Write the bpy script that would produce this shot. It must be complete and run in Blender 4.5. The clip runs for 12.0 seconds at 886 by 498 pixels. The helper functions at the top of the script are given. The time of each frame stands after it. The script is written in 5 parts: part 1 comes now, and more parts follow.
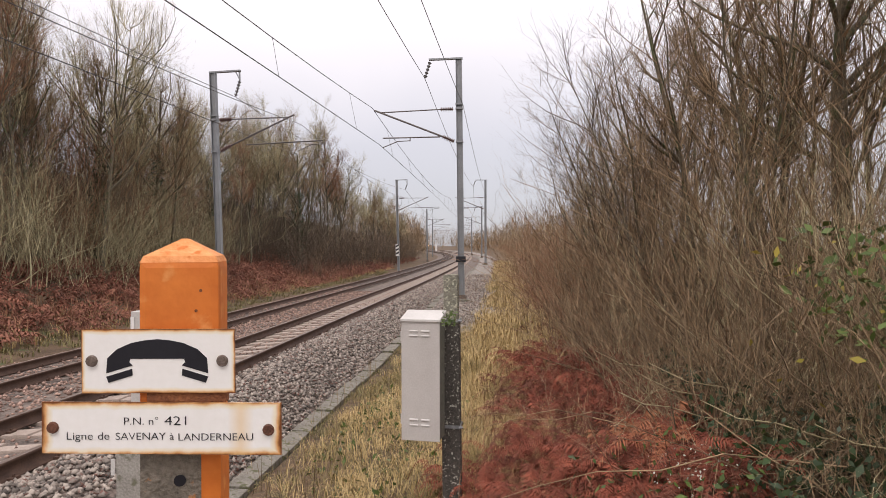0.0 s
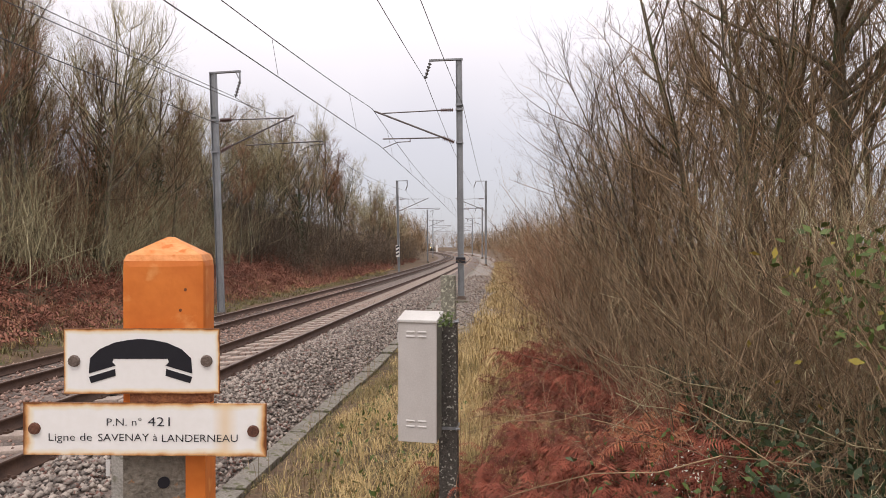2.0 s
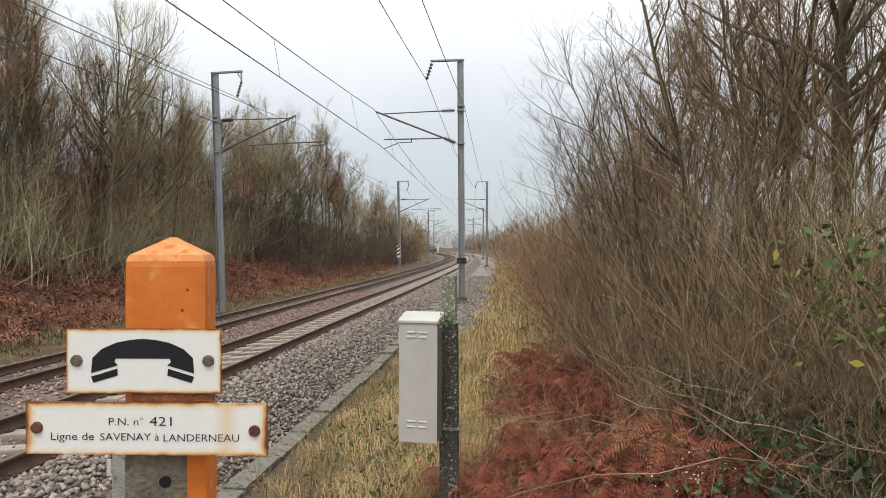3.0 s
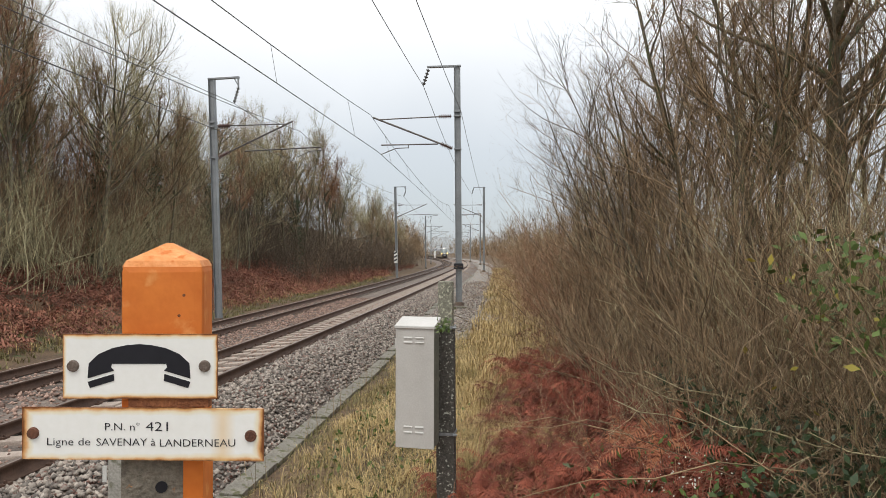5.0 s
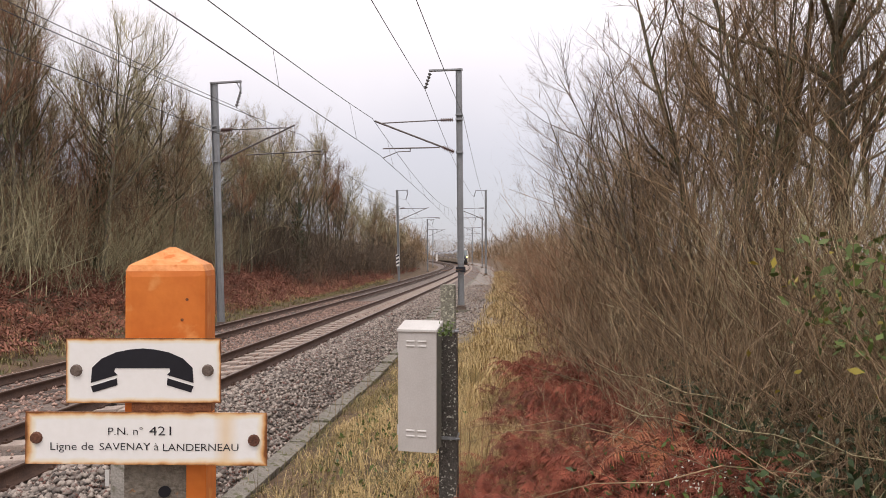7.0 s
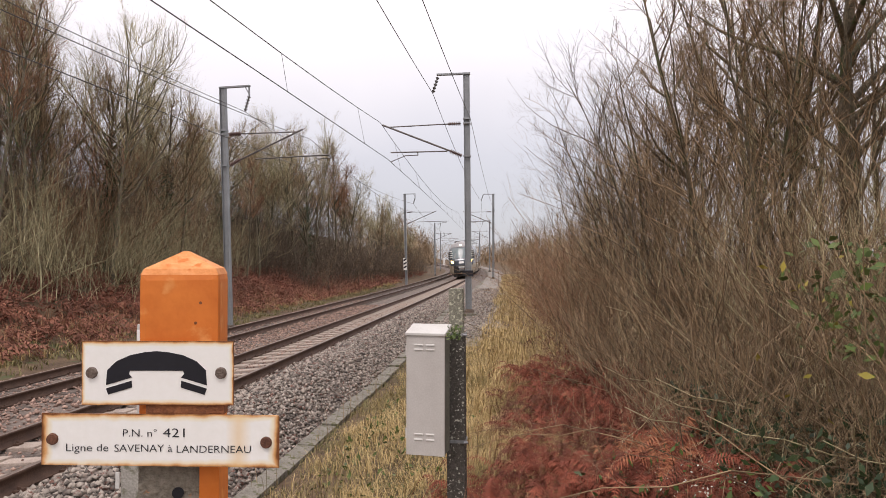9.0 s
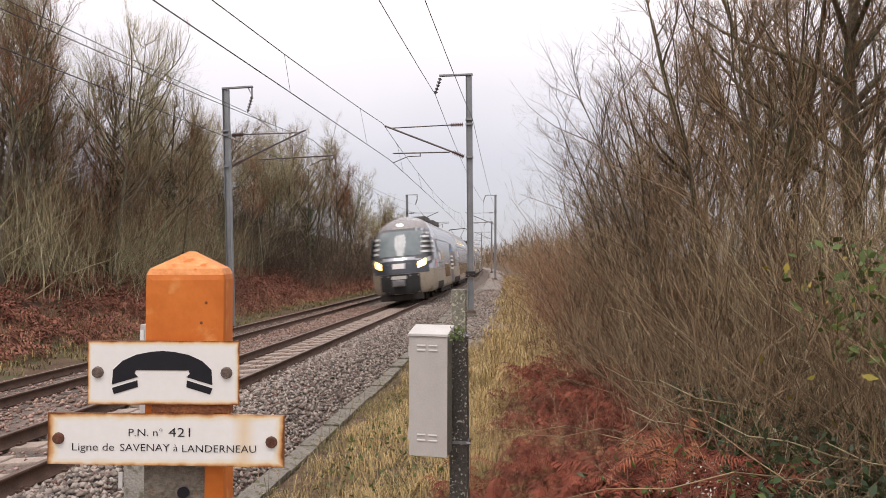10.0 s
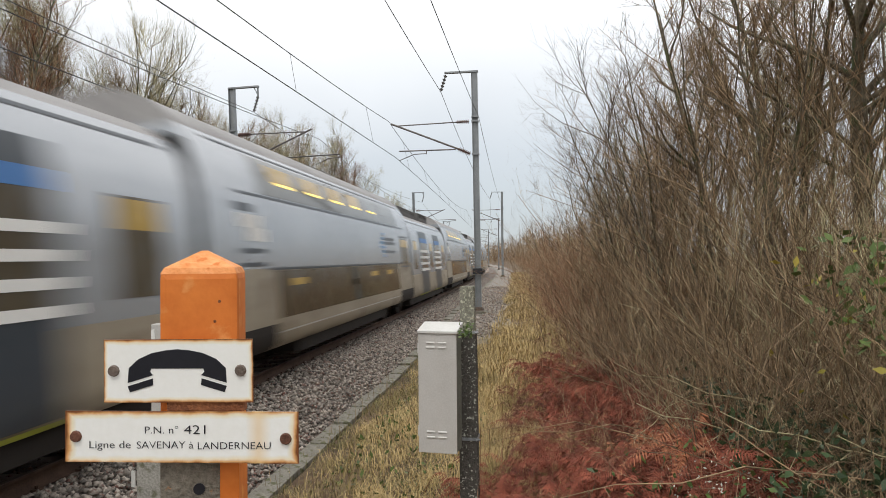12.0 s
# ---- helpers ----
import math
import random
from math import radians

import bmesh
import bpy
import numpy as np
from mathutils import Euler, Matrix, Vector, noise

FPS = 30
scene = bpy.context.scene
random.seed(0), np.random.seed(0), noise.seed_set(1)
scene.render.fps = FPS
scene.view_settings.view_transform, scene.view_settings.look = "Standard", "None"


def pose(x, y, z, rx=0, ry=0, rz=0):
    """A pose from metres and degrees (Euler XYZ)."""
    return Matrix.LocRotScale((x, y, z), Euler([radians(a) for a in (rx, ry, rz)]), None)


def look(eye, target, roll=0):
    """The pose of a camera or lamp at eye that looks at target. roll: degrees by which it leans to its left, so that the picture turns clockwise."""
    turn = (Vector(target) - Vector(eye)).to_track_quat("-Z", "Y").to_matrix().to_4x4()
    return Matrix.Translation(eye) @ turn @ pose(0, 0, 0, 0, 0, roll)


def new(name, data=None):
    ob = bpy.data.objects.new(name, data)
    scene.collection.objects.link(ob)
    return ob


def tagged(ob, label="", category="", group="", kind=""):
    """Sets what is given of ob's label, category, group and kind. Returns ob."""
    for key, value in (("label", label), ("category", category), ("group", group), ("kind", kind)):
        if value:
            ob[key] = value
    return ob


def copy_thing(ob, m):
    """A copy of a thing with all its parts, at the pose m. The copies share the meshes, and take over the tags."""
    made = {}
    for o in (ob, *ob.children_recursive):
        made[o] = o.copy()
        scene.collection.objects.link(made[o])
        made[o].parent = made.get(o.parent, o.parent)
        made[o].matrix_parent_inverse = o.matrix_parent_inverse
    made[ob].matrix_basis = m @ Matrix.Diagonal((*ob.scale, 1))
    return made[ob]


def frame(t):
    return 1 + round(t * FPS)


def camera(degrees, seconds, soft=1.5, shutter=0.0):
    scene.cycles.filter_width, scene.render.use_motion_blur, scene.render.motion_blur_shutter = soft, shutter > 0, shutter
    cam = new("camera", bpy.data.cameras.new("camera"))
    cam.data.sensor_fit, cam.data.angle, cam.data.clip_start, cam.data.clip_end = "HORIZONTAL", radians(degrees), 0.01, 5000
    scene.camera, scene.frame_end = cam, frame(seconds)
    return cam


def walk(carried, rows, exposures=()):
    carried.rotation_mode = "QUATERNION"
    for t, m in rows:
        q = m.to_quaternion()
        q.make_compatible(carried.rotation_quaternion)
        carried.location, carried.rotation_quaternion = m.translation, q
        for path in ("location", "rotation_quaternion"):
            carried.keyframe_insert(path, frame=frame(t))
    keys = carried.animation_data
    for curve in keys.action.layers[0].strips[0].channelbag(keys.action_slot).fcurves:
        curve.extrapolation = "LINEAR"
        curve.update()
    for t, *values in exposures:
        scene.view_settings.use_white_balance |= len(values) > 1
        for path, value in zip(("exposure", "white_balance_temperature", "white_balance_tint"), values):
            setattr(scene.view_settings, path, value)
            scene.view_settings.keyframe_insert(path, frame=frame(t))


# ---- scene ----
cam = camera(68.10, 12.0, soft=0.6, shutter=0.5)


def gaze(x, y, z, yaw, pitch, roll):
    """The camera's pose from its place, and its yaw (to the left), pitch and roll in degrees."""
    a, b = radians(yaw), radians(pitch)
    ahead = Vector((-math.sin(a) * math.cos(b), math.cos(a) * math.cos(b), math.sin(b)))
    return look((x, y, z), Vector((x, y, z)) + 50 * ahead, roll)


PATH = [
    (0.0, gaze(-0.0280, -0.0139, 2.0036, -0.052, -0.264, -0.097)),
    (0.5, gaze(-0.0214, -0.0026, 1.9992, -0.080, -0.383, -0.140)),
    (1.0, gaze(-0.0076, -0.0043, 2.0011, -0.017, -0.330, -0.014)),
    (1.5, gaze(0.0000, -0.0000, 2.0000, -0.000, -0.178, -0.000)),
    (2.0, gaze(-0.0006, 0.0070, 1.9989, -0.001, -0.172, 0.002)),
    (2.5, gaze(-0.0023, 0.0030, 2.0012, 0.066, -0.152, 0.147)),
    (3.0, gaze(-0.0007, 0.0013, 2.0004, 0.082, -0.125, 0.174)),
    (5.0, gaze(0.0030, -0.0081, 1.9997, -0.171, 0.355, 0.094)),
    (5.5, gaze(0.0031, -0.0105, 2.0005, -0.099, 0.293, 0.105)),
    (6.0, gaze(0.0021, -0.0093, 1.9990, -0.073, 0.346, 0.050)),
    (6.5, gaze(0.0034, -0.0122, 1.9998, -0.131, 0.509, 0.001)),
    (7.0, gaze(0.0005, -0.0070, 2.0009, -0.001, 0.642, 0.002)),
    (9.0, gaze(-0.0061, -0.0197, 2.0018, 0.645, 0.962, 0.028)),
    (9.5, gaze(-0.0096, -0.0180, 1.9998, 0.692, 1.038, 0.085)),
    (10.0, gaze(-0.0132, -0.0218, 2.0007, 0.820, 1.043, 0.133)),
    (10.5, gaze(-0.0136, -0.0260, 2.0002, 0.993, 0.948, -0.124)),
    (11.0, gaze(-0.0061, -0.0299, 2.0008, 1.299, 0.955, -0.461)),
    (11.5, gaze(-0.0162, -0.0330, 1.9976, 1.471, 0.960, -0.518)),
    (12.0, gaze(-0.0214, -0.0301, 1.9988, 1.424, 0.820, -0.457)),
]

# the crossing's red flasher tints the picture while it is lit
PLAIN, LIT = (0.0, 6560, 9), (0.0, 6820, 20)
EXPOSURES = [(0.0, *LIT)]
for on, off in [(0, 0.35), (0.8, 1.2), (1.85, 2.2), (2.7, 2.9), (5.15, 5.65), (6.15, 6.45), (6.95, 7.25), (8.6, 9.1), (9.6, 10.1), (10.47, 10.9), (11.4, 11.65)]:
    if on > 0:
        EXPOSURES += [(on - 0.06, *PLAIN), (on, *LIT)]
    EXPOSURES += [(off, *LIT), (off + 0.06, *PLAIN)]
EXPOSURES += [(12.0, *PLAIN)]
walk(cam, PATH, EXPOSURES)

# ---- world, sun, light ----
world = bpy.data.worlds.new("overcast")
scene.world = world
world.use_nodes = True
wn, wl = world.node_tree.nodes, world.node_tree.links
wn.clear()
sky = wn.new("ShaderNodeTexSky")
sky.sky_type, sky.sun_disc, sky.sun_elevation, sky.sun_rotation = "NISHITA", False, radians(28), radians(200)
geo = wn.new("ShaderNodeTexCoord")
cloud = wn.new("ShaderNodeTexNoise")
cloud.inputs["Scale"].default_value, cloud.inputs["Detail"].default_value = 2.2, 4
wl.new(geo.outputs["Generated"], cloud.inputs["Vector"])
sep = wn.new("ShaderNodeSeparateXYZ")
wl.new(geo.outputs["Generated"], sep.inputs[0])
grad = wn.new("ShaderNodeValToRGB")
grad.color_ramp.elements[0].position, grad.color_ramp.elements[0].color = 0.0, (0.46, 0.505, 0.55, 1)
grad.color_ramp.elements[1].position, grad.color_ramp.elements[1].color = 0.42, (1.12, 1.12, 1.13, 1)
mid = grad.color_ramp.elements.new(0.14)
mid.color = (0.60, 0.64, 0.69, 1)
add = wn.new("ShaderNodeMath")
add.operation = "MULTIPLY_ADD"
wl.new(cloud.outputs["Fac"], add.inputs[0])
add.inputs[1].default_value = 0.16
wl.new(sep.outputs["Z"], add.inputs[2])
sub = wn.new("ShaderNodeMath")
sub.operation = "SUBTRACT"
sub.inputs[1].default_value = 0.08
wl.new(add.outputs[0], sub.inputs[0])
wl.new(sub.outputs[0], grad.inputs["Fac"])
dim = wn.new("ShaderNodeVectorMath")
dim.operation = "SCALE"
dim.inputs["Scale"].default_value = 0.10
wl.new(sky.outputs[0], dim.inputs[0])
mixsky = wn.new("ShaderNodeMix")
mixsky.data_type = "RGBA"
mixsky.inputs["Factor"].default_value = 0.9
wl.new(dim.outputs[0], mixsky.inputs["A"])
wl.new(grad.outputs["Color"], mixsky.inputs["B"])
bg = wn.new("ShaderNodeBackground")
bg.inputs["Strength"].default_value = 1.2
wl.new(mixsky.outputs["Result"], bg.inputs["Color"])
wo = wn.new("ShaderNodeOutputWorld")
wl.new(bg.outputs[0], wo.inputs["Surface"])

sun = new("sun", bpy.data.lights.new("sun", "SUN"))
sun.data.energy, sun.data.angle, sun.data.color = 1.4, radians(25), (1.0, 0.97, 0.93)
sun.matrix_world = look((0, 0, 60), (14, 30, 0))


# ---- materials ----
def mat(name, a, b, rough=0.8, metal=0.0, scale=4.0, fine=40.0, bump=0.2, island=0.0, spots=None, spot_at=0.62, space="Object", glow=None, power=0.0):
    """A surface whose colour wanders between a and b at two scales, with relief; spots: a third colour in patches."""
    m = bpy.data.materials.new(name)
    m.use_nodes = True
    n, l = m.node_tree.nodes, m.node_tree.links
    p = n["Principled BSDF"]
    tc = n.new("ShaderNodeTexCoord")
    big, small = n.new("ShaderNodeTexNoise"), n.new("ShaderNodeTexNoise")
    big.inputs["Scale"].default_value, small.inputs["Scale"].default_value = scale, fine
    big.inputs["Detail"].default_value, small.inputs["Detail"].default_value = 5, 3
    for t in (big, small):
        l.new(tc.outputs[space], t.inputs["Vector"])
    mean = n.new("ShaderNodeMath")
    mean.operation = "MULTIPLY_ADD"
    l.new(small.outputs["Fac"], mean.inputs[0])
    mean.inputs[1].default_value = 0.5
    half = n.new("ShaderNodeMath")
    half.operation = "MULTIPLY"
    half.inputs[1].default_value = 0.5
    l.new(big.outputs["Fac"], half.inputs[0])
    l.new(half.outputs[0], mean.inputs[2])
    spread = n.new("ShaderNodeMapRange")
    spread.inputs["From Min"].default_value, spread.inputs["From Max"].default_value = 0.33, 0.67
    l.new(mean.outputs[0], spread.inputs["Value"])
    fac = spread.outputs["Result"]
    if island:
        gm = n.new("ShaderNodeNewGeometry")
        mx = n.new("ShaderNodeMix")
        mx.inputs["Factor"].default_value = island
        l.new(fac, mx.inputs["A"])
        l.new(gm.outputs["Random Per Island"], mx.inputs["B"])
        fac = mx.outputs["Result"]
    col = n.new("ShaderNodeMix")
    col.data_type = "RGBA"
    l.new(fac, col.inputs["Factor"])
    col.inputs["A"].default_value, col.inputs["B"].default_value = (*a, 1), (*b, 1)
    out = col.outputs["Result"]
    if spots:
        sp = n.new("ShaderNodeTexNoise")
        sp.inputs["Scale"].default_value, sp.inputs["Detail"].default_value = scale * 1.7, 6
        l.new(tc.outputs[space], sp.inputs["Vector"])
        st = n.new("ShaderNodeMapRange")
        st.inputs["From Min"].default_value, st.inputs["From Max"].default_value = spot_at - 0.04, spot_at + 0.04
        l.new(sp.outputs["Fac"], st.inputs["Value"])
        c2 = n.new("ShaderNodeMix")
        c2.data_type = "RGBA"
        l.new(st.outputs["Result"], c2.inputs["Factor"])
        l.new(out, c2.inputs["A"])
        c2.inputs["B"].default_value = (*spots, 1)
        out = c2.outputs["Result"]
    l.new(out, p.inputs["Base Color"])
    p.inputs["Roughness"].default_value, p.inputs["Metallic"].default_value = rough, metal
    if bump:
        bp = n.new("ShaderNodeBump")
        bp.inputs["Strength"].default_value, bp.inputs["Distance"].default_value = bump, 0.02
        l.new(small.outputs["Fac"], bp.inputs["Height"])
        l.new(bp.outputs["Normal"], p.inputs["Normal"])
    if glow:
        p.inputs["Emission Color"].default_value, p.inputs["Emission Strength"].default_value = (*glow, 1), power
    return m


M_soil = mat("soil_leaf_litter", (0.055, 0.036, 0.022), (0.18, 0.115, 0.065), 0.95, scale=0.8, fine=14, bump=0.8, spots=(0.07, 0.08, 0.03))
M_bed = mat("ballast_bed", (0.045, 0.036, 0.03), (0.27, 0.215, 0.18), 0.9, scale=3, fine=22, bump=1.0)
M_stone = mat("ballast_stone", (0.045, 0.038, 0.034), (0.47, 0.41, 0.35), 0.85, scale=9, fine=60, bump=0.3, island=0.85, spots=(0.17, 0.085, 0.065), spot_at=0.6)
M_gravel = mat("packed_grey_gravel", (0.13, 0.115, 0.10), (0.36, 0.325, 0.285), 0.9, scale=3, fine=16, bump=1.0, space="Object")
M_stone_rust = mat("rusty_ballast_stone", (0.09, 0.052, 0.04), (0.50, 0.34, 0.27), 0.85, scale=9, fine=60, bump=0.3, island=0.85)
M_rail = mat("rusty_rail_side", (0.055, 0.03, 0.022), (0.13, 0.075, 0.05), 0.75, 0.2, scale=6, fine=70, bump=0.2)
M_railtop = mat("worn_rail_head", (0.16, 0.11, 0.085), (0.30, 0.25, 0.22), 0.45, 0.6, scale=3, fine=60, bump=0.05)
M_sleeper = mat("concrete_sleeper", (0.25, 0.20, 0.165), (0.45, 0.375, 0.32), 0.9, scale=3, fine=50, bump=0.3)
M_tie = mat("dark_timber_sleeper", (0.05, 0.038, 0.03), (0.13, 0.10, 0.085), 0.9, scale=3, fine=50, bump=0.4)
M_conc = mat("weathered_concrete", (0.22, 0.21, 0.18), (0.42, 0.40, 0.36), 0.9, scale=5, fine=60, bump=0.4, spots=(0.15, 0.15, 0.10))
M_lichen = mat("lichened_concrete", (0.035, 0.032, 0.028), (0.11, 0.10, 0.085), 0.95, scale=28, fine=70, bump=0.6, spots=(0.45, 0.45, 0.38), spot_at=0.62)
M_lichen_top = mat("pale_lichen_concrete", (0.10, 0.10, 0.075), (0.30, 0.29, 0.23), 0.95, scale=34, fine=80, bump=0.6, spots=(0.48, 0.47, 0.36), spot_at=0.56)
M_galv = mat("galvanised_steel", (0.20, 0.215, 0.225), (0.34, 0.355, 0.365), 0.55, 0.5, scale=2, fine=30, bump=0.05)
M_arm = mat("weathered_tube", (0.10, 0.09, 0.085), (0.20, 0.18, 0.17), 0.6, 0.5, scale=4, fine=40, bump=0.05)
M_ins = mat("brown_glazed_porcelain", (0.06, 0.028, 0.022), (0.12, 0.06, 0.045), 0.3, scale=6, fine=40, bump=0.0)
M_wire = mat("tarnished_copper_wire", (0.05, 0.05, 0.05), (0.10, 0.095, 0.09), 0.6, 0.5, scale=2, fine=20, bump=0.0)
M_orange = mat("faded_orange_paint", (0.60, 0.145, 0.014), (0.74, 0.215, 0.03), 0.6, scale=7, fine=30, bump=0.08, spots=(0.76, 0.30, 0.08), spot_at=0.64)
# lighter orange for the cap than for the post below it
M_orangecap = mat("paler_orange_paint", (0.66, 0.22, 0.05), (0.82, 0.36, 0.14), 0.75, scale=16, fine=60, bump=0.2, spots=(0.62, 0.17, 0.03), spot_at=0.6)
M_bare = mat("bare_grey_concrete", (0.11, 0.095, 0.075), (0.25, 0.22, 0.175), 0.9, scale=14, fine=90, bump=0.5, spots=(0.50, 0.20, 0.05), spot_at=0.66)
M_rustmetal = mat("rusted_steel", (0.14, 0.045, 0.02), (0.34, 0.13, 0.05), 0.85, 0.1, scale=20, fine=120, bump=0.4)
M_bolt = mat("dull_bolt", (0.10, 0.075, 0.06), (0.24, 0.19, 0.16), 0.6, 0.5, scale=60, fine=200, bump=0.3)
M_rustbolt = mat("rusty_bolt", (0.07, 0.03, 0.02), (0.20, 0.085, 0.05), 0.8, 0.2, scale=60, fine=200, bump=0.3)
M_black = mat("black_enamel", (0.008, 0.009, 0.014), (0.014, 0.015, 0.022), 0.4, scale=8, fine=60, bump=0.0)
M_grey = mat("grey_cabinet_paint", (0.45, 0.43, 0.40), (0.55, 0.53, 0.50), 0.5, scale=5, fine=80, bump=0.03)
M_greytop = mat("pale_cabinet_roof_paint", (0.50, 0.49, 0.46), (0.63, 0.62, 0.59), 0.5, scale=5, fine=80, bump=0.03)
M_white = mat("white_paint", (0.72, 0.71, 0.68), (0.84, 0.83, 0.80), 0.5, scale=6, fine=60, bump=0.02)
M_bark = mat("grey_brown_bark", (0.05, 0.04, 0.028), (0.23, 0.195, 0.135), 0.95, scale=3, fine=25, bump=0.6, spots=(0.085, 0.10, 0.045), spot_at=0.58)
M_twig = mat("brown_twigs", (0.032, 0.021, 0.012), (0.48, 0.34, 0.20), 0.9, scale=0.5, fine=6, bump=0.0, island=0.7)
M_twigred = mat("reddish_twig_tips", (0.045, 0.022, 0.013), (0.46, 0.25, 0.14), 0.9, scale=0.5, fine=6, bump=0.0, island=0.7)
M_twigpale = mat("olive_grey_twigs", (0.05, 0.045, 0.020), (0.66, 0.59, 0.36), 0.9, scale=0.5, fine=6, bump=0.0, island=0.7)
M_fern = mat("dead_bracken", (0.07, 0.016, 0.011), (0.43, 0.125, 0.072), 0.9, scale=2.6, fine=11, bump=0.0, island=0.12)
# darker twig brown, with the shade inside the dense wood put into it
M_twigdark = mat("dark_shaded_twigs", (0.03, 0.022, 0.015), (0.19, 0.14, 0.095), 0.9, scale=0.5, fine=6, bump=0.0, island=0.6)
M_fern_bank = mat("faded_bank_bracken", (0.08, 0.032, 0.022), (0.42, 0.18, 0.115), 0.9, scale=0.7, fine=5, bump=0.0, island=0.25)
M_fern_pale = mat("orange_bracken_tips", (0.28, 0.085, 0.04), (0.58, 0.25, 0.13), 0.9, scale=2.2, fine=9, bump=0.0, island=0.10)
M_twiglight = mat("pale_olive_twigs", (0.20, 0.17, 0.085), (0.72, 0.65, 0.41), 0.9, scale=1.2, fine=10, bump=0.0, island=0.6)
# a darker, greener grey for the cabinet's body than for its door
M_cabside = mat("dark_olive_grey_paint", (0.10, 0.105, 0.08), (0.22, 0.22, 0.18), 0.7, scale=6, fine=40, bump=0.05)
M_dust = mat("dusty_lower_train_paint", (0.27, 0.225, 0.165), (0.42, 0.37, 0.29), 0.5, 0.15, scale=0.9, fine=7, bump=0.0, spots=(0.22, 0.17, 0.12), spot_at=0.62)
M_blossom = mat("pale_seed_heads", (0.45, 0.44, 0.36), (0.66, 0.65, 0.56), 0.9, scale=6, fine=40, bump=0.0)
M_fern_dark = mat("old_brown_bracken", (0.05, 0.016, 0.011), (0.27, 0.095, 0.055), 0.9, scale=1.6, fine=9, bump=0.0, island=0.15)
M_straw = mat("straw_grass", (0.30, 0.20, 0.075), (0.70, 0.54, 0.27), 0.9, scale=0.7, fine=9, bump=0.0, island=0.6, spots=(0.26, 0.20, 0.08), spot_at=0.58)
M_green = mat("mossy_grass", (0.10, 0.095, 0.035), (0.30, 0.26, 0.12), 0.9, scale=0.8, fine=9, bump=0.0, island=0.6)
M_leaf = mat("green_leaf", (0.03, 0.06, 0.012), (0.12, 0.18, 0.035), 0.5, scale=1.5, fine=12, bump=0.0, island=0.7)
M_leafyellow = mat("yellowing_leaf", (0.22, 0.20, 0.03), (0.45, 0.36, 0.06), 0.6, scale=1.5, fine=12, bump=0.0, island=0.7)
M_ivy = mat("dark_ivy_leaf", (0.012, 0.028, 0.010), (0.045, 0.085, 0.026), 0.5, scale=1.5, fine=12, bump=0.0, island=0.7)
M_silver = mat("silver_train_paint", (0.42, 0.44, 0.47), (0.52, 0.54, 0.56), 0.26, 0.5, scale=0.7, fine=6, bump=0.0)
M_roof = mat("dusty_grey_train_roof", (0.22, 0.21, 0.21), (0.36, 0.35, 0.34), 0.6, 0.1, scale=0.9, fine=8, bump=0.05)
M_under = mat("dirty_underframe", (0.012, 0.010, 0.009), (0.04, 0.032, 0.027), 0.85, 0.2, scale=3, fine=30, bump=0.2)
M_glass = mat("dark_tinted_window", (0.06, 0.048, 0.03), (0.12, 0.098, 0.065), 0.06, 0.0, scale=0.4, fine=2, bump=0.0)
# the sky's reflection is partly put into this pale base colour
M_shield = mat("windscreen_glass", (0.16, 0.20, 0.205), (0.22, 0.265, 0.27), 0.05, 0.0, scale=0.6, fine=3, bump=0.0)
M_lit = mat("lit_ceiling_lamp", (0.8, 0.7, 0.3), (0.9, 0.75, 0.3), 0.5, bump=0.0, glow=(1.0, 0.70, 0.12), power=1.1)
M_warm = mat("warm_lit_window", (0.16, 0.11, 0.03), (0.24, 0.17, 0.05), 0.1, bump=0.0, scale=1.5, fine=6, glow=(1.0, 0.62, 0.12), power=0.15)
M_head = mat("headlamp_lens", (0.9, 0.8, 0.5), (0.95, 0.85, 0.6), 0.2, bump=0.0, glow=(1.0, 0.64, 0.11), power=7.0)
M_headtop = mat("upper_headlamp_lens", (0.9, 0.9, 0.8), (0.95, 0.95, 0.9), 0.2, bump=0.0, glow=(1.0, 0.93, 0.72), power=2.5)
M_gear = mat("dusty_dark_roof_gear", (0.05, 0.047, 0.045), (0.13, 0.125, 0.12), 0.8, scale=3, fine=20, bump=0.2)
M_bellows = mat("black_rubber_bellows", (0.015, 0.015, 0.016), (0.035, 0.035, 0.036), 0.8, scale=3, fine=30, bump=0.1)
M_blue = mat("blue_livery_paint", (0.05, 0.16, 0.42), (0.07, 0.22, 0.52), 0.4, bump=0.0)
M_sky = mat("pale_blue_livery_paint", (0.16, 0.28, 0.48), (0.22, 0.36, 0.56), 0.4, bump=0.0)
M_uppane = mat("grey_tinted_upper_window", (0.13, 0.135, 0.13), (0.19, 0.195, 0.185), 0.08, scale=0.5, fine=3, bump=0.0)
M_slate = mat("dark_door_paint", (0.035, 0.045, 0.055), (0.06, 0.07, 0.085), 0.35, bump=0.0, scale=0.8, fine=5)
M_visor = mat("dark_grey_visor", (0.075, 0.08, 0.085), (0.12, 0.125, 0.13), 0.4, bump=0.0, scale=0.8, fine=5)
M_lime = mat("lime_step_stripe", (0.45, 0.50, 0.06), (0.55, 0.60, 0.10), 0.5, bump=0.0)
M_red = mat("red_operator_mark", (0.55, 0.02, 0.06), (0.62, 0.03, 0.08), 0.4, bump=0.0)
M_coupler = mat("coupler_grey", (0.12, 0.12, 0.12), (0.25, 0.25, 0.25), 0.6, 0.4, scale=5, fine=40, bump=0.1)


